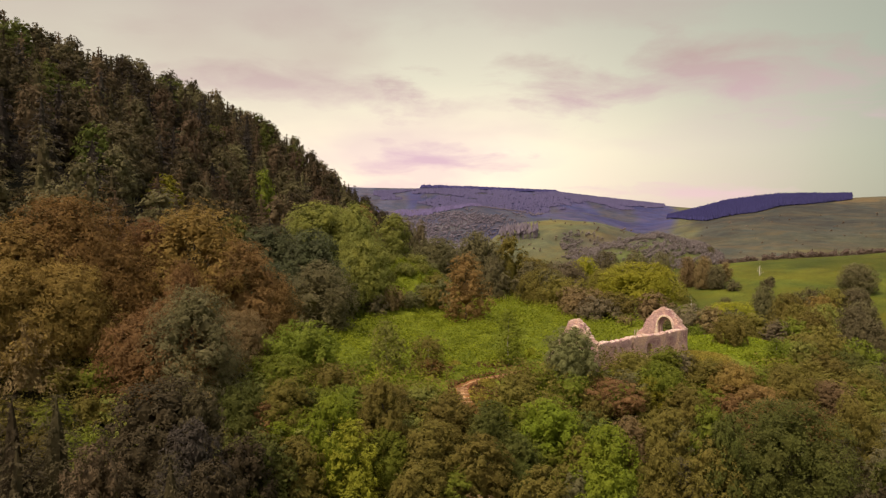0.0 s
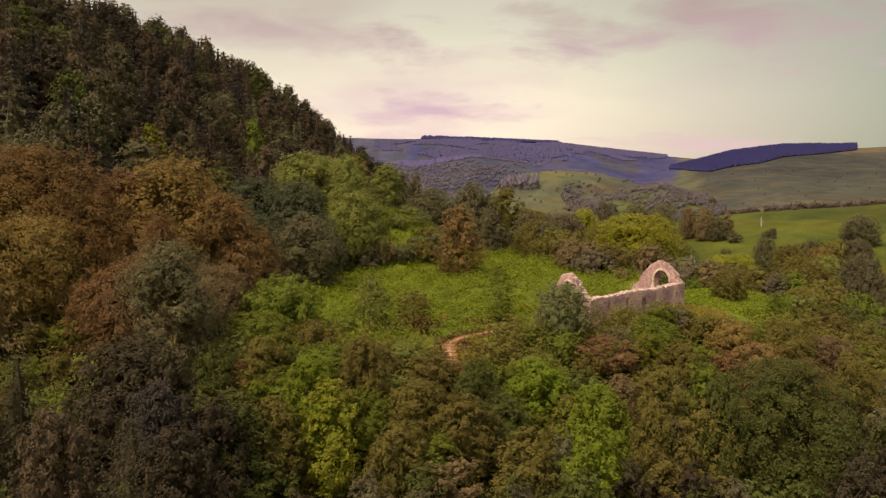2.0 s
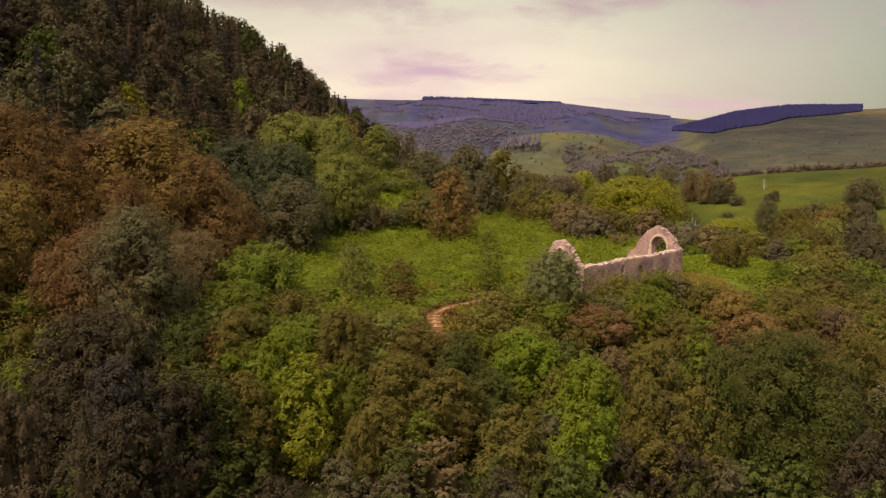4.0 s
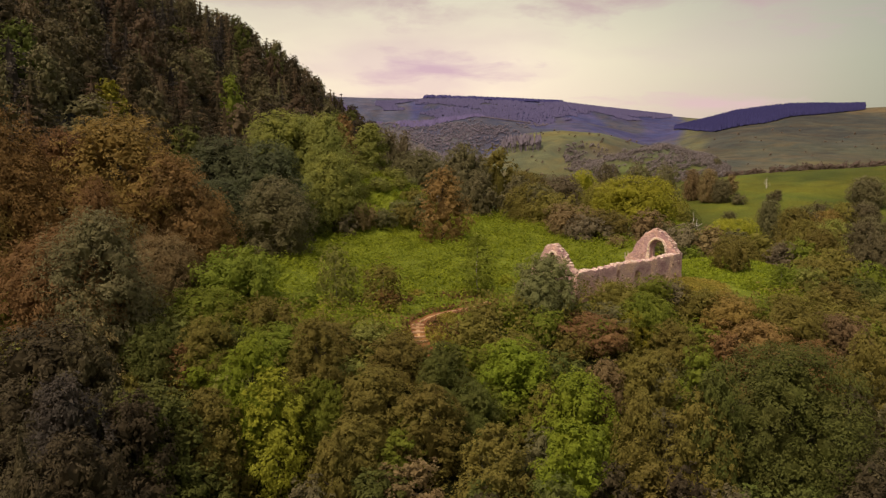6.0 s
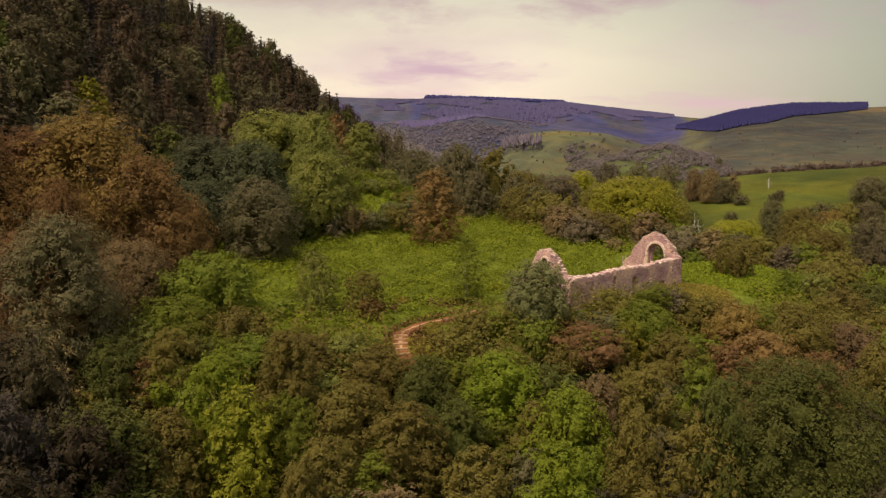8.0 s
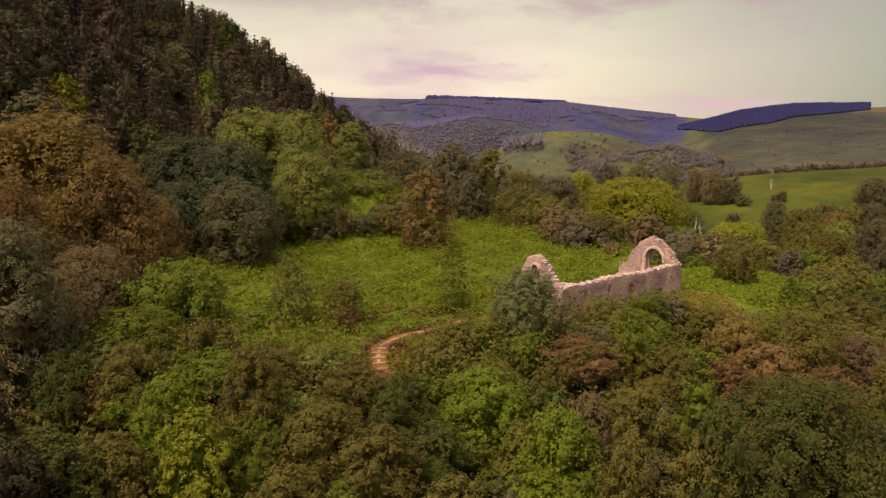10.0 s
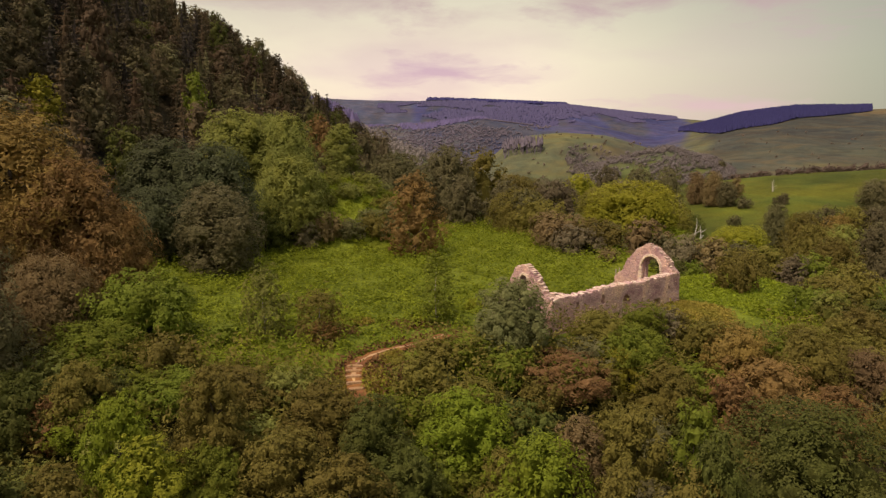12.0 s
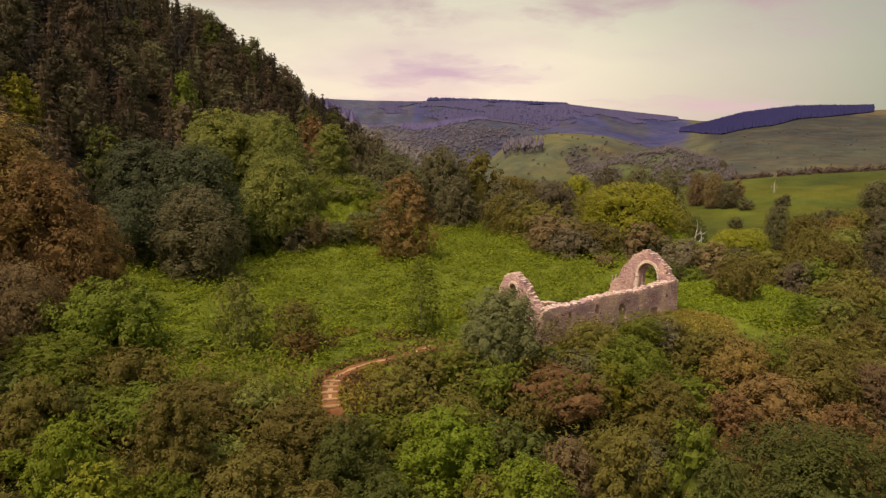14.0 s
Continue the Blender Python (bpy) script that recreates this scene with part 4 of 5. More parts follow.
def scrub_fill():
    rng = np.random.default_rng(8)

    def ok(x, y):
        edge = 84 + 0.5 * min(max(x - 3, 0), 30)
        on_path = abs(x - 3.4) < 3.0 and y > 77
        return y < edge - 2.0 and not on_path and math.hypot(x + 7.4, y - 66.0) > 4.6 and clear_of(x, y, 2.8) and hill_u(x, y) < 8

    for x, y in spread(rng, (-50, 58, 48, 100), 3.1, 215, ok):
        leaf = ("olive", "olive", "dark", "green", "slate", "olive", "brown", "slate", "green")[rng.integers(9)]
        if x < 2 and y > 72:
            leaf = ("olive", "ash", "green", "olive", "ash")[rng.integers(5)]
        # darker leaf picks low in view put lens falloff into the colour
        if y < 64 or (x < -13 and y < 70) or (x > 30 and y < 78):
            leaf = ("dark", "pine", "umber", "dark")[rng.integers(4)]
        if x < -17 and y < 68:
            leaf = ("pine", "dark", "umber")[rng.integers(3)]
        if 1 < x < 13 and y > 76:
            leaf = ("green", "olive", "green")[rng.integers(3)]
        top = 3.6 + rng.uniform(-1.8, 1.2) - 0.09 * max(0.0, 80 - y) + 0.16 * max(0.0, -16 - x)
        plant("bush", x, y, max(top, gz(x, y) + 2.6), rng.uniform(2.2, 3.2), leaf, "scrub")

    for x, y, leaf in ((19.6, 86.2, "green"), (17.0, 84.6, "olive"), (22.0, 87.0, "olive"), (-12.2, 79.4, "green"), (-17.2, 76.8, "dark"), (-14.6, 78.2, "olive"), (41.2, 91.0, "olive"), (11.0, 75.0, "olive")):
        plant("bush", x, y, gz(x, y) + rng.uniform(2.4, 3.4), rng.uniform(2.0, 2.6), leaf, "scrub")

    def on_bank(x, y):
        return x > 46.5 + 0.46 * min(max(y - 100, 0), 28) and clear_of(x, y, 2.6)

    for x, y in spread(rng, (46, 80, 92, 140), 3.4, 60, on_bank):
        leaf = ("olive", "green", "ash", "olive", "green", "dark")[rng.integers(6)]
        plant("bush", x, y, gz(x, y) + rng.uniform(2.0, 3.8), rng.uniform(1.9, 2.8), leaf, "knoll")

    def on_spur(x, y):
        return clear_of(x, y, 1.5)

    for x, y in spread(rng, (-13, 3, 148, 172), 3.2, 13, on_spur):
        leaf = ("ash", "grey", "olive", "green")[rng.integers(4)]
        plant("bush", x, y, gz(x, y) + rng.uniform(1.4, 2.4), rng.uniform(1.2, 1.9), leaf, "field")

    def behind(x, y):
        return y > 131 - 0.55 * (x - 47) and clear_of(x, y, 3.6)

    for x, y in spread(rng, (38, 78, 118, 168), 5.6, 32, behind):
        leaf = ("umber", "umber", "olive", "umber", "dark", "slate")[rng.integers(6)]
        plant("belt", x, y, max(gz(x, y) + 4.0, rng.uniform(6.5, 9.0) - 0.16 * max(0, x - 48)), rng.uniform(2.8, 4.0), leaf, "belt")


hillside_woods()
scrub_fill()


# ---------------------------------------------------------------- the ruined chapel
BASE_Z = 7.95


def stone_mesh(i, mat):
    """A roughly squared rubble stone, one metre each way, worn at its front edges."""
    rng = random.Random(900 + i)
    V = []
    for y, k in ((0.5, 1.0), (-0.32, 1.0), (-0.5, 0.72)):
        for sx, sz in ((-1, -1), (1, -1), (1, 1), (-1, 1)):
            V.append((0.5 * sx * k + rng.uniform(-0.07, 0.07), y + rng.uniform(-0.06, 0.06), 0.5 * sz * k + rng.uniform(-0.08, 0.08)))
    F = [[8, 9, 10, 11]]
    for a in (0, 4):
        for k in range(4):
            F.append([a + k, a + (k + 1) % 4, a + 4 + (k + 1) % 4, a + 4 + k])
    return mesh_of("stone", V, F, [mat])


STONES = [stone_mesh(i, RUBBLE) for i in range(10)]
CAPS = [stone_mesh(20 + i, PALE) for i in range(6)]


def in_opening(s, z, openings, grow=0.0):
    for s0, s1, z0, z1, arch in openings:
        if s0 - grow < s < s1 + grow and z0 - grow < z < z1 + grow:
            if not arch:
                return True
            half, mid = (s1 - s0) / 2, (s0 + s1) / 2
            spring = z1 - half * 1.15
            if z <= spring:
                return True
            q = ((s - mid) / (half + grow)) ** 2 + ((z - spring) / (half * 1.15 + grow)) ** 2
            if q < 1:
                return True
    return False


def wall_core(name, length, top, thick, openings, seed, low=-1.6, cell=0.15, y0=0.0):
    """Rubble core: outer face at y = y0, ragged top, openings right through."""
    rng = np.random.default_rng(seed)
    nx, nz = int(length / cell), int(8.0 / cell)
    on = np.zeros((nx + 2, nz + 2), bool)
    for i in range(nx):
        for j in range(nz):
            s, z = (i + 0.5) * cell, low + (j + 0.5) * cell
            on[i + 1, j + 1] = z < top(s) and not in_opening(s, z, openings)
    jit = rng.uniform(-0.035, 0.035, (nx + 1, nz + 1, 2, 3))
    ids, V, F = {}, [], []

    def vid(i, j, side):
        key = (i, j, side)
        if key not in ids:
            ids[key] = len(V)
            d = jit[i, j, side]
            V.append((i * cell + d[0], y0 + (0 if side == 0 else thick) + d[1], low + j * cell + d[2]))
        return ids[key]

    for i in range(nx):
        for j in range(nz):
            if not on[i + 1, j + 1]:
                continue
            F.append([vid(i, j, 0), vid(i + 1, j, 0), vid(i + 1, j + 1, 0), vid(i, j + 1, 0)])
            F.append([vid(i, j, 1), vid(i, j + 1, 1), vid(i + 1, j + 1, 1), vid(i + 1, j, 1)])
            for di, dj, e in ((-1, 0, ((0, 0), (0, 1))), (1, 0, ((1, 1), (1, 0))), (0, -1, ((1, 0), (0, 0))), (0, 1, ((0, 1), (1, 1)))):
                if not on[i + 1 + di, j + 1 + dj]:
                    (a, b), (c, d) = e
                    F.append([vid(i + a, j + b, 0), vid(i + c, j + d, 0), vid(i + c, j + d, 1), vid(i + a, j + b, 1)])
    return mesh_of(name, V, F, [MORTAR])


def face_stones(parent, length, top, openings, seed, y_face=0.0, low=-0.9, most=300):
    """Coursed rubble on the outer face: the first stones are parts of their own, the rest is one joined part."""
    rng = random.Random(seed)
    z, count = low, 0
    rest_v, rest_f = [], []
    rows = []
    while z < 6.8:
        h = rng.uniform(0.11, 0.19)
        s = -rng.uniform(0, 0.3)
        while s < length:
            w = rng.choice((0.14, 0.19, 0.24, 0.3, 0.42)) * rng.uniform(0.85, 1.15)
            rows.append((s + w / 2, z + h / 2 + rng.uniform(-0.035, 0.035), w, h * rng.uniform(0.75, 1.1)))
            s += w
        z += h
    rows.sort()
    for s, zc, w, h in rows:
        if s < 0.05 or s > length - 0.05 or zc + h * 0.4 > top(s) or in_opening(s, zc, openings, 0.08) or rng.random() < 0.08:
            continue
        sc = (w * rng.uniform(0.86, 0.97), 0.22, h * rng.uniform(0.84, 0.96))
        m = pose(s, y_face + 0.09 - rng.uniform(0.0, 0.03), zc, rng.uniform(-3, 3), rng.uniform(-9, 9), rng.uniform(-3, 3)) @ Matrix.Diagonal((*sc, 1))
        src = STONES[rng.randrange(10)]
        if count < most:
            ob = part("stone", src, parent)
            ob.matrix_basis = m
            count += 1
        else:
            base = len(rest_v)
            rest_v += [tuple(m @ v.co) for v in src.vertices]
            rest_f += [[a + base for a in p.vertices] for p in src.polygons]
    if rest_v:
        ob = part("rubble_facing", mesh_of("rubble_facing", rest_v, rest_f, [RUBBLE]), parent)
        ob["kind"] = "stuff"


def cap_stones(parent, length, top, thick, seed, step=0.42, s0=0.0):
    rng = random.Random(seed)
    s = s0
    while s < length:
        steep = abs(top(min(s + 0.3, length)) - top(min(s, length))) > 0.12
        w = rng.uniform(0.14, 0.26) if steep else rng.uniform(0.22, 0.45)
        slope = math.degrees(math.atan2(top(min(s + w, length)) - top(max(s, 0.0)), w))
        for lane in (0.28, 0.75):
            if rng.random() < (0.1 if abs(slope) < 30 else 0.5):
                continue
            ob = part("capping_stone", CAPS[rng.randrange(6)], parent)
            ob.matrix_basis = (pose(s + w / 2 + rng.uniform(-0.05, 0.05), thick * lane + rng.uniform(-0.06, 0.06), top(min(max(s + w / 2, 0), length)) + rng.uniform(-0.14, 0.0),
                                    rng.uniform(-12, 12), -max(-30, min(30, slope * 0.5)) + rng.uniform(-10, 10), rng.uniform(-15, 15))
                               @ Matrix.Diagonal((w * 0.98, thick * rng.uniform(0.42, 0.54), rng.uniform(0.12, 0.24), 1)))
        s += w


def profile(stops, rough, seed):
    xs, zs = zip(*stops)

    def top(s):
        return float(np.interp(s, xs, zs)) - BASE_Z + rough * (math.sin(s * 5.1 + seed) + 0.7 * math.sin(s * 11.3 + 2 * seed) + 0.6 * math.sin(s * 2.3 + 3 * seed))
    return top


def make_chapel():
    chapel = thing("ruined_chapel", 18.85, 93.0, BASE_Z, "roofless ruined stone chapel with two gables on a knoll", "ruin", turn=43.492)
    length = 21.55

    def wall_root(name, m, me, label):
        ob = part(name, me, chapel, label)
        ob.matrix_basis = m
        return ob

    # long side wall
    top = profile([(0, 11.32), (3, 11.22), (6, 11.2), (8, 11.36), (11, 11.3), (13.5, 11.12), (17, 11.25), (21.6, 11.35)], 0.05, 1.0)
    holes = [(3.4, 3.95, 1.65, 2.65, True), (7.42, 7.98, 1.8, 2.75, True), (10.95, 12.25, -1.0, 2.3, True), (16.45, 17.8, -1.0, 1.15, False),
             (14.3, 14.5, 1.3, 1.5, False), (5.6, 5.8, 1.2, 1.4, False), (9.3, 9.5, 1.55, 1.7, False), (19.4, 19.6, 1.9, 2.1, False), (1.9, 2.1, 1.0, 1.2, False), (15.4, 15.6, 2.0, 2.2, False)]
    hollow = [(17.75, 18.65, 2.25, 3.0, True), (19.2, 19.9, 1.2, 1.6, False)]
    w = wall_root("side_wall", Matrix(), wall_core("side_wall", length, top, 0.85, holes, 1), "long rubble side wall with ragged top")
    face_stones(w, length, top, holes + hollow, 11)
    cap_stones(w, length, top, 0.85, 21)
    # far gable with its tall arched window; seen on its inner face
    gtop = profile([(0, 11.2), (0.2, 11.3), (0.95, 12.42), (1.6, 13.1), (2.17, 13.58), (2.9, 14.0), (3.4, 14.08), (4.0, 13.9), (4.85, 13.38), (5.6, 12.6), (6.15, 11.85), (6.5, 11.05), (7.6, 10.1), (7.8, 9.0)], 0.05, 2.0)
    mirror = pose(length, 0.0, 0.0, 0, 0, 90)          # runs away from the long wall, inner face towards the nave
    putlog = [(1.2, 1.4, 3.3, 3.45, False), (5.2, 5.4, 3.4, 3.55, False), (5.9, 6.05, 2.3, 2.45, False), (2.2, 2.35, 4.6, 4.75, False), (4.5, 4.65, 4.9, 5.05, False), (3.6, 3.74, 5.5, 5.63, False), (0.8, 0.94, 4.0, 4.13, False), (5.6, 5.74, 3.9, 4.03, False)]
    inner_win, outer_win = [(1.85, 4.12, 1.2, 4.85, True)] + putlog, [(2.15, 3.85, 1.4, 4.6, True)]
    g = wall_root("window_gable", mirror, wall_core("window_gable", 7.8, gtop, 0.5, inner_win, 3, y0=0.48), "tall gable with an arched window opening")
    part("gable_outer_leaf", wall_core("gable_outer_leaf", 7.8, gtop, 0.48, outer_win, 4, y0=0.0), g)
    # facing stones on the nave side: built facing -y, so turned about
    turn = part("nave_facing", mesh_of("nave_facing", [(0, 0.5, -1), (0.3, 0.5, -1), (0.3, 0.5, -0.8)], [[0, 1, 2]], [MORTAR]), g)
    turn.matrix_basis = pose(7.8, 0.98, 0, 0, 0, 180)
    flip = lambda s: gtop(7.8 - s)
    face_stones(turn, 7.8, flip, [(7.8 - b, 7.8 - a, c, d, e) for a, b, c, d, e in inner_win], 13)
    cap_stones(g, 7.8, gtop, 0.98, 23)
    # dressed stones round the window arch
    rng = random.Random(4)
    mid, half, spring = 7.8 - 2.985, 1.135, 4.85 - 1.135 * 1.15
    for k in range(13):
        a = math.pi * k / 12
        ob = part("arch_stone", CAPS[k % 6], turn)
        ob.matrix_basis = pose(mid + (half + 0.17) * math.cos(a), 0.0, spring + (half * 1.15 + 0.17) * math.sin(a), 0, 90 - math.degrees(a), 0) @ Matrix.Diagonal((0.36, 0.34, 0.30, 1))
    for side in (-1, 1):
        for k in range(5):
            ob = part("jamb_stone", CAPS[k % 6], turn)
            ob.matrix_basis = pose(mid + side * (half + 0.16), 0.0, 1.4 + 0.42 * k) @ Matrix.Diagonal((0.34 + 0.12 * (k % 2), 0.3, 0.4, 1))
    # near gable, broken off behind its small lancet
    ltop = profile([(0, 11.25), (0.4, 11.28), (1.0, 11.65), (1.56, 12.5), (2.02, 13.05), (2.72, 13.68), (3.31, 14.05), (3.7, 13.98), (4.3, 13.8), (4.65, 13.2), (5.2, 12.2), (6.2, 11.0), (7.0, 9.5), (7.8, 8.7)], 0.045, 3.0)
    lancet = [(3.0, 3.72, 2.9, 5.15, True), (1.5, 1.65, 3.2, 3.35, False), (2.2, 2.35, 4.6, 4.75, False), (1.9, 2.05, 1.7, 1.85, False)]
    near_m = pose(0.0, 7.8, 0.0, 0, 0, -90)             # outer face looks away from the nave
    back = lambda s: ltop(7.8 - s)
    hl = [(7.8 - b, 7.8 - a, c, d, e) for a, b, c, d, e in lancet]
    n = wall_root("broken_gable", near_m, wall_core("broken_gable", 7.8, back, 0.85, hl, 6), "broken gable end with a small lancet")
    face_stones(n, 7.8, back, hl, 15)
    cap_stones(n, 7.8, back, 0.85, 25)
    lm = 7.8 - 3.36
    for k in range(7):
        a = math.pi * k / 6
        ob = part("arch_stone", CAPS[k % 6], n)
        ob.matrix_basis = pose(lm + 0.5 * math.cos(a), 0.0, 5.15 - 0.42 + 0.56 * math.sin(a), 0, 90 - math.degrees(a), 0) @ Matrix.Diagonal((0.3, 0.3, 0.22, 1))
    # footing of the opposite wall
    ftop = profile([(0, 8.4), (2, 9.2), (4.5, 9.8), (7.5, 9.8), (9.5, 9.3), (12, 8.8), (15, 8.4), (19, 8.3)], 0.06, 4.0)
    b = wall_root("wall_footing", pose(1.0, 6.9, 0), wall_core("wall_footing", 19.0, ftop, 0.8, [], 8), "low broken footing of the lost wall")
    face_stones(b, 19.0, ftop, [], 17, most=60)
    cap_stones(b, 19.0, ftop, 0.8, 27)


make_chapel()


# ---------------------------------------------------------------- footpath and steps
PATH_LINE = [(4.1, 80.3), (3.1, 81.3), (2.5, 82.6), (2.2, 84.3), (2.25, 86.0), (2.9, 87.3), (3.85, 88.4), (5.25, 89.6), (6.8, 90.8), (8.2, 92.4), (9.4, 94.0)]


def path_point(t):
    """Rounded way along the path, t from 0 to 1, with its direction."""
    k = t * (len(PATH_LINE) - 1)
    i = min(int(k), len(PATH_LINE) - 2)
    u = k - i
    p = [Vector(PATH_LINE[min(max(j, 0), len(PATH_LINE) - 1)]) for j in (i - 1, i, i + 1, i + 2)]
    q = 0.5 * (2 * p[1] + (p[2] - p[0]) * u + (2 * p[0] - 5 * p[1] + 4 * p[2] - p[3]) * u * u + (3 * p[1] - p[0] - 3 * p[2] + p[3]) * u ** 3)
    return q


def make_path():
    V, F, n, across = [], [], 90, 7
    rng = random.Random(2)
    for i in range(n + 1):
        t = i / n
        p, q = path_point(t), path_point(min(1, t + 0.01)) - path_point(max(0, t - 0.01))
        side = Vector((-q.y, q.x)).normalized()
        half = 1.15 - 0.5 * t + 0.13 * math.sin(i * 0.37) + 0.12 * math.sin(i * 0.9)
        for j in range(across):
            c = p + side * half * (2 * j / (across - 1) - 1)
            V.append((c.x, c.y, gz(c.x, c.y) + 0.07 + 0.05 * (1 - abs(2 * j / (across - 1) - 1)) + rng.uniform(0, 0.02)))
    for i in range(n):
        for j in range(across - 1):
            a = i * across + j
            F.append([a, a + 1, a + across + 1, a + across])
    ob = tagged(new("footpath", mesh_of("footpath", V, F, [EARTH], True)), "narrow trodden earth path winding through bracken", "path", kind="structure")
    # worn middle strip
    V, F = [], []
    for i in range(20, n + 1):
        t = i / n
        p, q = path_point(t), path_point(min(1, t + 0.01)) - path_point(max(0, t - 0.01))
        side = Vector((-q.y, q.x)).normalized()
        for j in range(3):
            c = p + side * (0.16 + 0.06 * math.sin(i * 0.8)) * (j - 1)
            V.append((c.x, c.y, gz(c.x, c.y) + 0.145 + 0.01 * (j == 1)))
    for i in range(n - 20):
        for j in range(2):
            F.append([i * 3 + j, i * 3 + j + 1, i * 3 + j + 4, i * 3 + j + 3])
    ob = part("worn_strip", mesh_of("worn_strip", V, F, [STEP], True), ob, "pale worn middle of the path")
    for k in range(5):
        t = 0.17 + 0.05 * k
        p = path_point(t)
        q = path_point(t + 0.01) - path_point(t - 0.01)
        step = tagged(new("stone_step", STEPS[k % 3]), "worn pale stone step in the earth path", "step", "steps of the footpath")
        step.matrix_basis = pose(p.x, p.y, gz(p.x, p.y) + 0.12, 0, 0, math.degrees(math.atan2(q.y, q.x)) - 90)


def step_mesh(i):
    rng = random.Random(70 + i)
    bm = bmesh.new()
    bmesh.ops.create_cube(bm, size=1.0)
    bmesh.ops.bevel(bm, geom=bm.edges[:], offset=0.12, segments=2, affect="EDGES")
    for v in bm.verts:
        v.co = Vector((v.co.x * 1.25, v.co.y * 0.42, v.co.z * 0.24)) + Vector([rng.uniform(-0.025, 0.025) for _ in range(3)])
    me = bpy.data.meshes.new("stone_step")
    bm.to_mesh(me)
    bm.free()
    me.materials.append(STEP)
    return me


STEPS = [step_mesh(i) for i in range(3)]
make_path()


# ---------------------------------------------------------------- bracken and grass
def near_path(x, y, gap):
    line = np.array([path_point(t / 60) for t in range(61)])
    return np.min((x[:, None] - line[:, 0]) ** 2 + (y[:, None] - line[:, 1]) ** 2, axis=1) < gap * gap


def chapel_frame(x, y):
    return (x - 18.85) * 0.7255 + (y - 93.0) * 0.6883, -(x - 18.85) * 0.6883 + (y - 93.0) * 0.7255


def make_bracken():
    rng = np.random.default_rng(12)
    n = 5600
    x, y = rng.uniform(-26, 64, n), rng.uniform(74, 205, n)
    s, m = chapel_frame(x, y)
    ok = (hill_u(x, y) < 3) & ~((x < -18) & (y < 110)) & (y > 78 + 0.5 * np.clip(x - 3, 0, 30)) & ~((s > -1.2) & (s < 24) & (m > -1.6) & (m < 9.2)) & ~near_path(x, y, 1.7) & ~near_path(x - 0.3, y + 1.3, 1.9) & ~near_path(x - 0.4, y + 2.4, 1.9)
    ok &= x < 47 + 0.46 * np.clip(y - 100, 0, 28)
    ok &= ~((x > 32) & (y > 107) & (y < 132))
    ok &= np.hypot((x - 36.3) / 5.0, (y - 103.6) / 6.0) > 1.0
    x, y = x[ok], y[ok]
    k = 58
    size = 0.8 + 1.7 * rng.uniform(0, 1, len(x)) ** 1.8
    d = rng.normal(size=(len(x), k, 3))
    d[..., 2] = np.abs(d[..., 2])
    d /= np.linalg.norm(d, axis=2, keepdims=True)
    rad = size[:, None] * rng.uniform(0.55, 1.0, (len(x), k))
    px, py = x[:, None] + d[..., 0] * rad, y[:, None] + d[..., 1] * rad
    pz = ground(px, py) + 0.05 + d[..., 2] * rad * 0.95
    p = np.stack([px, py, pz], -1).reshape(-1, 3)
    dd = d.reshape(-1, 3)
    v, f = leaf_quads(rng, p, dd * 0.5 + np.array([0, 0, 0.9]) + 0.45 * rng.normal(size=dd.shape), 0.178, 0.5)
    me = mesh_of("bracken", v, f, [FROND])
    tagged(new("bracken", me), "dense waist-high green bracken covering the field", "bracken", kind="stuff")
    # undergrowth between the bushes
    n = 126000
    x, y = np.repeat(rng.uniform(-50, 62, n // 9), 9), np.repeat(rng.uniform(46, 98, n // 9), 9)
    up = np.repeat(rng.uniform(0.1, 1.0, n // 9) ** 0.7 * 3.0, 9)
    x, y, up = x + rng.normal(0, 0.3, n), y + rng.normal(0, 0.3, n), np.maximum(up + rng.normal(0, 0.25, n), 0.05)
    keep = (y < 85 + 0.5 * np.clip(x - 3, 0, 30)) & ~near_path(x, y, 1.6) & (np.hypot((x - 35.5) / 5.0, (y - 101.0) / 6.5) > 1.0) & (np.hypot((x - 4.7) / 1.9, (y - 83.6) / 3.0) > 1.0)
    x, y, up = x[keep], y[keep], up[keep]
    p = np.stack([x, y, ground(x, y) + up], 1)
    v, f = leaf_quads(rng, p, np.array([0, 0, 0.8]) + 0.6 * rng.normal(size=p.shape), 0.19, 0.5)
    tagged(new("undergrowth", mesh_of("undergrowth", v, f, [LEAF["olive"]])), "tangled olive undergrowth between the bushes", "undergrowth", kind="stuff")
    # dry grass
    n = 19000
    spots = ((35.2, 103.4, 3.4, 4.2), (-0.3, 98.8, 2.6, 1.4), (12.4, 106.0, 1.2, 1.0), (7.0, 98.5, 1.5, 0.8), (3.0, 82.5, 2.6, 2.6), (5.0, 87.0, 1.0, 1.6))
    which = rng.choice(len(spots), n, p=(0.45, 0.12, 0.05, 0.08, 0.2, 0.1))
    sp = np.array(spots)[which]
    a, q = rng.uniform(0, 6.283, n), np.sqrt(rng.uniform(0, 1, n)) * rng.uniform(0.6, 1.1, n)
    x, y = sp[:, 0] + sp[:, 2] * q * np.cos(a), sp[:, 1] + sp[:, 3] * q * np.sin(a)
    keep = ~near_path(x, y, 0.7)
    x, y = x[keep], y[keep]
    p = np.stack([x, y, ground(x, y) + rng.uniform(0.05, 0.4, len(x))], 1)
    v, f = leaf_quads(rng, p, np.array([0, 0, 0.6]) + rng.normal(size=p.shape), 0.2, 0.35)
    tagged(new("dry_grass", mesh_of("dry_grass", v, f, [GRASS_DRY])), "patches of dry yellow grass beside chapel and path", "grass", kind="stuff")
    # dead bracken along the path and in the field
    n = 6800
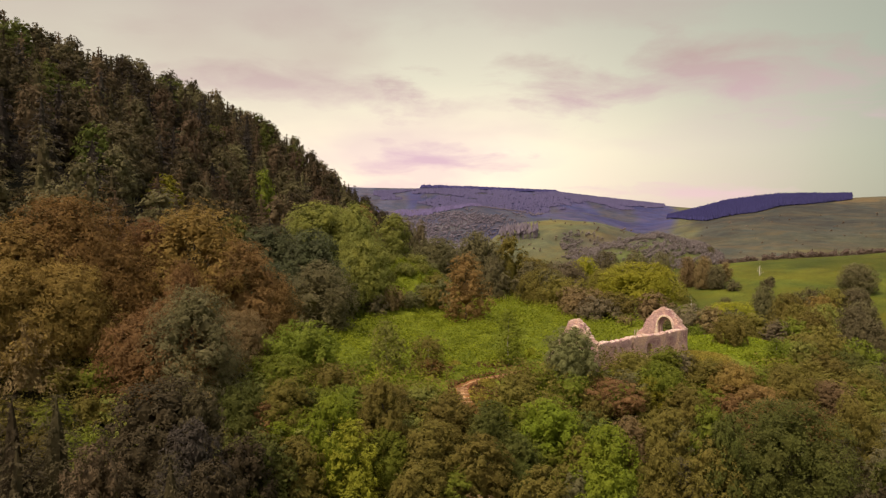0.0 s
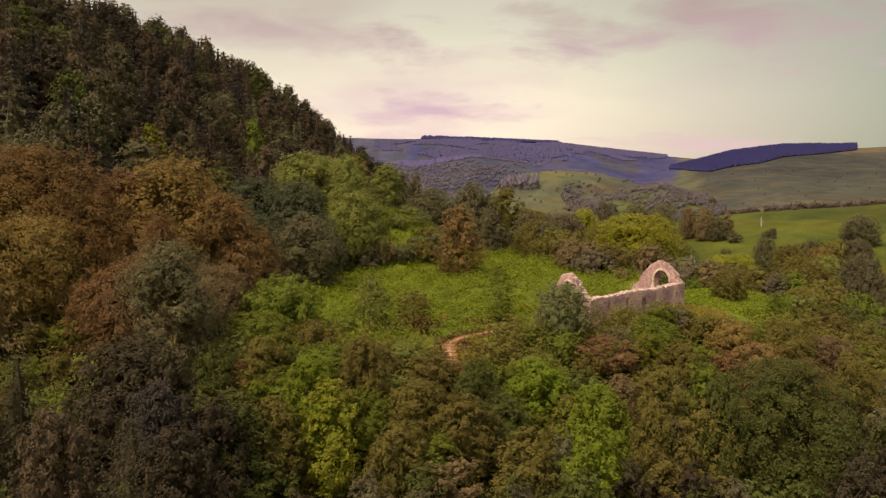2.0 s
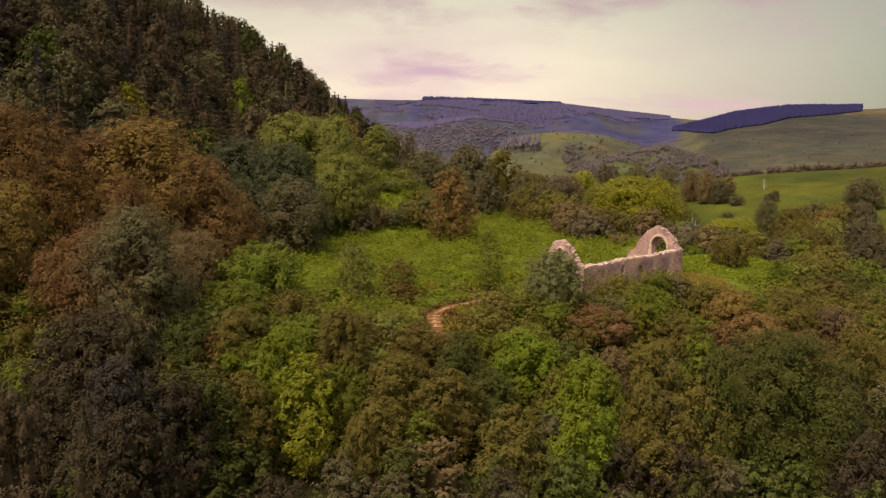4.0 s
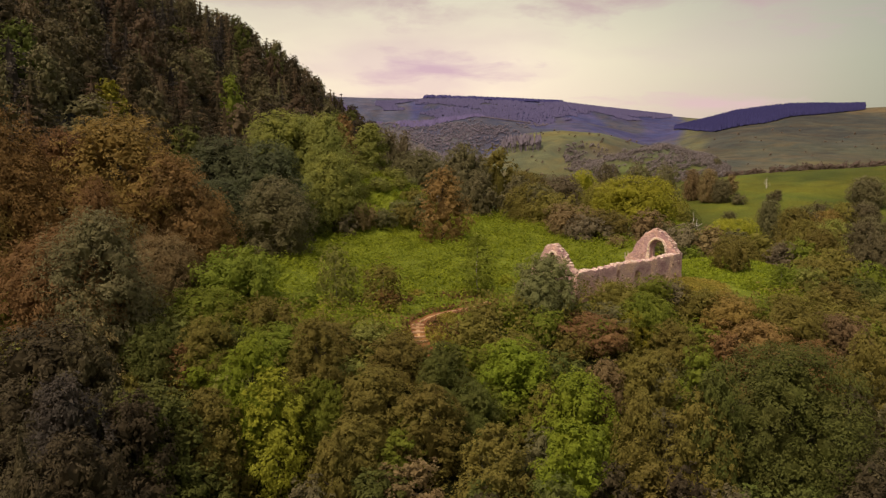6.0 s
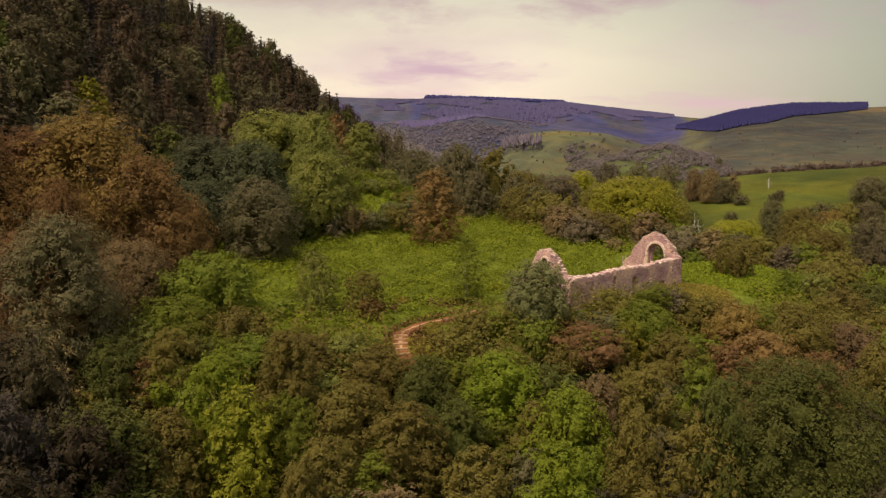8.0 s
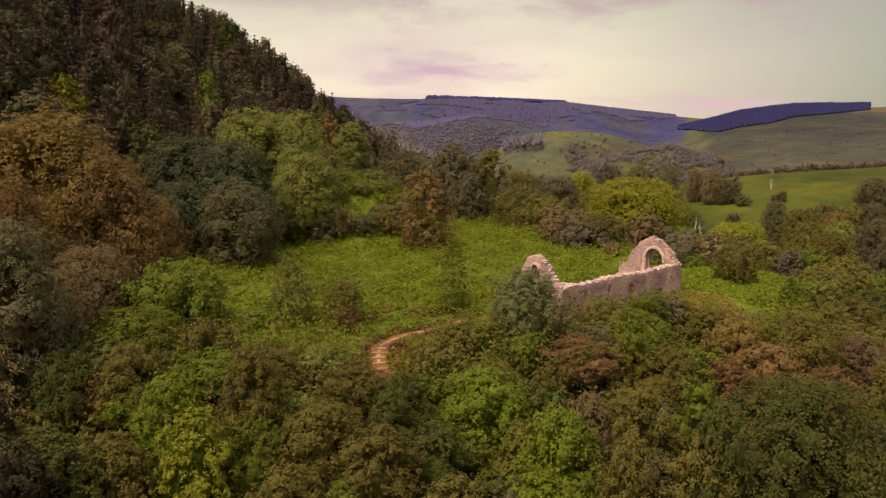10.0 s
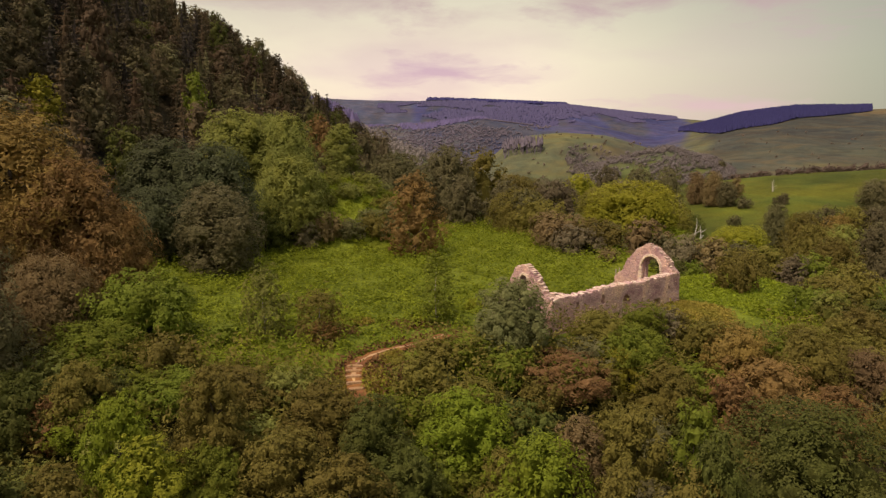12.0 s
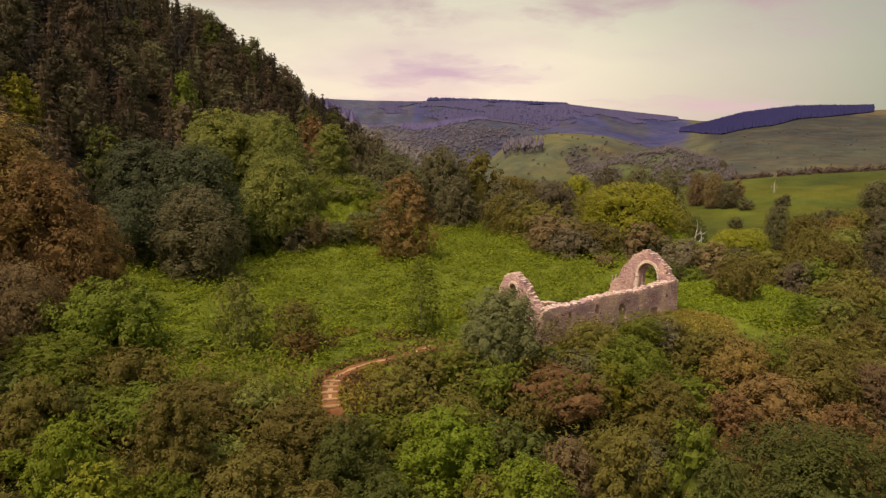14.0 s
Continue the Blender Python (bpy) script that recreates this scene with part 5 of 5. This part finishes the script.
    t = rng.uniform(0, 1, n)
    line = np.array([path_point(q) for q in t])
    x, y = line[:, 0] + rng.normal(0, 0.9, n), line[:, 1] + rng.normal(0, 0.9, n)
    far = rng.uniform(0, 1, n) < 0.4
    spots = np.array(((-4.5, 94.0), (-1.0, 95.5), (4.5, 85.0), (6.0, 97.5), (5.0, 82.8)))[rng.integers(5, size=n)]
    x, y = np.where(far, spots[:, 0] + rng.normal(0, 1.3, n), x), np.where(far, spots[:, 1] + rng.normal(0, 1.0, n), y)
    keep = ~near_path(x, y, 0.8)
    x, y = x[keep], y[keep]
    p = np.stack([x, y, ground(x, y) + rng.uniform(0.05, 0.45, len(x))], 1)
    v, f = leaf_quads(rng, p, np.array([0, 0, 0.8]) + 0.7 * rng.normal(size=p.shape), 0.18, 0.45)
    tagged(new("dead_bracken", mesh_of("dead_bracken", v, f, [LEAF["rust"]])), "withered rust-brown bracken along the path", "bracken", kind="stuff")
    # short turf inside the walls and on the terrace behind
    n = 30000
    s, m = rng.uniform(-1, 46, n), rng.uniform(-16, 9, n)
    ok = (m > 0.9) & (s < 24) | (s > 22.4)
    x, y = 18.85 + s * 0.7255 - m * 0.6883, 93.0 + s * 0.6883 + m * 0.7255
    ok &= np.hypot((x - 36.3) / 3.6, (y - 104.6) / 4.0) > 0.95
    x, y = x[ok], y[ok]
    p = np.stack([x, y, ground(x, y) + rng.uniform(0.02, 0.22, len(x))], 1)
    v, f = leaf_quads(rng, p, np.array([0, 0, 1.0]) + 0.7 * rng.normal(size=p.shape), 0.22, 0.4)
    tagged(new("turf", mesh_of("turf", v, f, [FROND])), "short green turf inside and behind the chapel walls", "grass", kind="stuff")


make_bracken()


# ---------------------------------------------------------------- far woods
def far_stand(name, label, category, seed, count, angles, depth, size, mat, pointed, thin=0.0, leafy=0, grain=85.0):
    """Many small trees on a far slope. angles: x over y from and to; depth: functions of the angle for the near and far edge."""
    rng = np.random.default_rng(seed)
    V, F, base = [], [], 0
    iv, if_ = ICO
    a = rng.uniform(*angles, count)
    d0, d1 = np.interp(a, *depth[0]), np.interp(a, *depth[1])
    y = d0 + (d1 - d0) * rng.uniform(0, 1, count)
    x = a * y
    if thin:
        keep = np.array([noise.fractal((p / grain, q / grain, seed * 3.7), 0.6, 2.0, 4) for p, q in zip(x, y)])
        keep = keep + (0.0 if pointed else 0.22) * rng.normal(size=count) > (thin - 1) * 0.45
        x, y = x[keep], y[keep]
    z = ground(x, y)
    for i in range(len(x)):
        h, r = rng.uniform(*size[0]), rng.uniform(*size[1])
        if pointed == "stems":
            k, top = 6, (x[i], y[i], z[i] + h)
            ring = [(x[i] + r * rng.uniform(0.6, 1.2) * math.cos(6.283 * j / k), y[i] + r * math.sin(6.283 * j / k), z[i] + h * rng.uniform(0.45, 0.7)) for j in range(k)]
            V += ring + [top, (x[i], y[i], z[i] + 0.42 * h)]
            for j in range(k):
                F.append([base + j, base + (j + 1) % k, base + k])
                F.append([base + (j + 1) % k, base + j, base + k + 1])
            base += k + 2
            v, f = tube([(x[i], y[i], z[i] - 0.5), (x[i], y[i], z[i] + h * 0.6)], [0.4, 0.25], 4)
            V += v
            F += [[t + base for t in q] for q in f]
            base += len(v)
        elif pointed:
            k = 6
            ring = [(x[i] + r * rng.uniform(0.75, 1.2) * math.cos(6.283 * j / k), y[i] + r * math.sin(6.283 * j / k), z[i] + h * rng.uniform(0.05, 0.3)) for j in range(k)]
            V += ring + [(x[i] + rng.uniform(-0.5, 0.5), y[i], z[i] + h)]
            for j in range(k):
                F.append([base + j, base + (j + 1) % k, base + k])
            F.append([base + j for j in range(k)][::-1])
            base += k + 1
        else:
            for dx, dz, q in ((0.2, 0.55, 0.9), (-0.45, 0.42, 0.72)):
                c = np.array([x[i] + dx * r, y[i] + rng.uniform(-0.4, 0.4) * r, z[i] + h * dz])
                vv = c + iv * np.array([r * q, r * q, h * 0.48 * q]) * (0.62 if leafy > 20 else 0.86) * rng.uniform(0.72, 1.2, (len(iv), 1))
                V += vv.tolist()
                F += [[t + base for t in g] for g in if_]
                base += len(iv)
            if leafy:
                d = rng.normal(size=(leafy, 3))
                d /= np.linalg.norm(d, axis=1, keepdims=True)
                p = np.array([x[i], y[i], z[i] + h * 0.5]) + d * np.array([r * 1.25, r * 1.1, h * 0.52]) * rng.uniform(0.8, 1.1, (leafy, 1))
                v, f = leaf_quads(rng, p, d + 0.6 * rng.normal(size=d.shape), r * 0.24, 0.6)
                V += v.tolist()
                F += (f + base).tolist()
                base += len(v)
    tagged(new(name, mesh_of(name, V, F, [mat])), label, category, kind="stuff")


far_stand("conifer_plantation", "dark conifer plantation on the far hill, blue haze in its colour", "forest", 1, 13000, (0.292, 0.532),
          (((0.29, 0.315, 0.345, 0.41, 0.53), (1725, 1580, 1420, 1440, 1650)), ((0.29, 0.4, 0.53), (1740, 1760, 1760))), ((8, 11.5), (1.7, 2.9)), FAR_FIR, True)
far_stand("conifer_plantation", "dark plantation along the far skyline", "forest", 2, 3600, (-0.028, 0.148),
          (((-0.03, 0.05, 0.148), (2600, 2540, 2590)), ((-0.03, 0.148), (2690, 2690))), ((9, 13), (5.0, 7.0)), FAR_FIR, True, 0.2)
far_stand("conifer_plantation", "plantation on the far slope, purple haze in its colour", "forest", 3, 14000, (-0.09, 0.288),
          (((-0.09, 0.02, 0.10, 0.2, 0.288), (2150, 1980, 1850, 2100, 2380)), ((-0.09, 0.02, 0.15, 0.288), (2300, 2480, 2560, 2640))), ((5, 8), (2.3, 3.8)), FAR_HAZED_FIR, True, 0.45, 0, 260.0)
far_stand("conifer_plantation", "haze-tinted plantation on the distant moor side", "forest", 11, 4200, (-0.2, 0.05),
          (((-0.2, 0.05), (1450, 1650)), ((-0.2, 0.05), (2000, 1950))), ((5, 8), (2.0, 3.4)), FAR_HAZED_FIR, True, 0.95, 0, 200.0)
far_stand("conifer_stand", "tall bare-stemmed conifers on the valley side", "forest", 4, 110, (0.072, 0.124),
          (((0.072, 0.124), (926, 906)), ((0.072, 0.124), (975, 935))), ((12, 17), (1.4, 2.4)), FAR_HAZED_WOOD, "stems")
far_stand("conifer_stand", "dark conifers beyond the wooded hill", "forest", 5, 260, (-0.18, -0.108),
          (((-0.18, -0.108), (820, 830)), ((-0.18, -0.108), (930, 900))), ((9, 15), (2.6, 4.0)), FAR_HAZED_FIR, True, 0.5)
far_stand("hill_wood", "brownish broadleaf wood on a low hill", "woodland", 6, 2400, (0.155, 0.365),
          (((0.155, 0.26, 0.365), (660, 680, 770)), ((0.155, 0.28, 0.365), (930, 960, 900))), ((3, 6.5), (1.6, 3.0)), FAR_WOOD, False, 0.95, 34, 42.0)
far_stand("hedgerow", "brown hedge and scrub along the field top", "hedge", 7, 420, (0.36, 0.68),
          (((0.36, 0.68), (640, 670)), ((0.36, 0.68), (740, 830))), ((2, 7), (1.6, 3.6)), FAR_HEDGE, False, 0.85, 60, 22.0)
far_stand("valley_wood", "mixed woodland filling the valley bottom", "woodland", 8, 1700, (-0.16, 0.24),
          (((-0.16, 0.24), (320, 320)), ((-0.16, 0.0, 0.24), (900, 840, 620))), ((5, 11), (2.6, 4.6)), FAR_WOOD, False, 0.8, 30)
far_stand("heath_wood", "scattered haze-tinted woodland on the far hillside", "woodland", 9, 9000, (-0.16, 0.13),
          (((-0.16, 0.13), (1000, 1200)), ((-0.16, 0.13), (2000, 1750))), ((3, 5), (1.5, 3.0)), FAR_HAZED_WOOD, False, 0.8, 0, 170.0)
far_stand("scattered_thorns", "scattered dark thorn bushes on rough grazing", "bush", 10, 200, (0.04, 0.62),
          (((0.1, 0.62), (700, 800)), ((0.1, 0.62), (1080, 1500))), ((2, 5), (1.2, 2.6)), FAR_HEDGE, False, 0.9, 24, 60.0)



# ---------------------------------------------------------------- dead trees and post
def dead_tree(x, y, h, seed):
    root = thing("dead_tree", x, y, gz(x, y), "bleached leafless dead tree standing in pasture", "tree", "dead trees")
    part("trunk", trunk_mesh("trunk", seed, h, 0.35, 9, DEAD_WOOD, h * 0.5), root)


dead_tree(219.0, 530.0, 8.5, 31)
dead_tree(97.0, 300.0, 13.0, 32)
dead_tree(100.0, 304.0, 11.5, 33)


def fence_post(x, y):
    V, F = tube([(0, 0, -0.3), (0.02, 0, 0.7), (0.03, 0.02, 1.55), (0.03, 0.02, 1.62)], [0.09, 0.085, 0.08, 0.04], 7)
    ob = tagged(new("fence_post", mesh_of("fence_post", V, F, [POST_WOOD], True)), "weathered pale timber post behind the chapel", "post", "posts behind the chapel")
    ob.matrix_basis = pose(x, y, gz(x, y), 2, 1, 0)


fence_post(30.9, 123.4)
fence_post(31.5, 124.2)
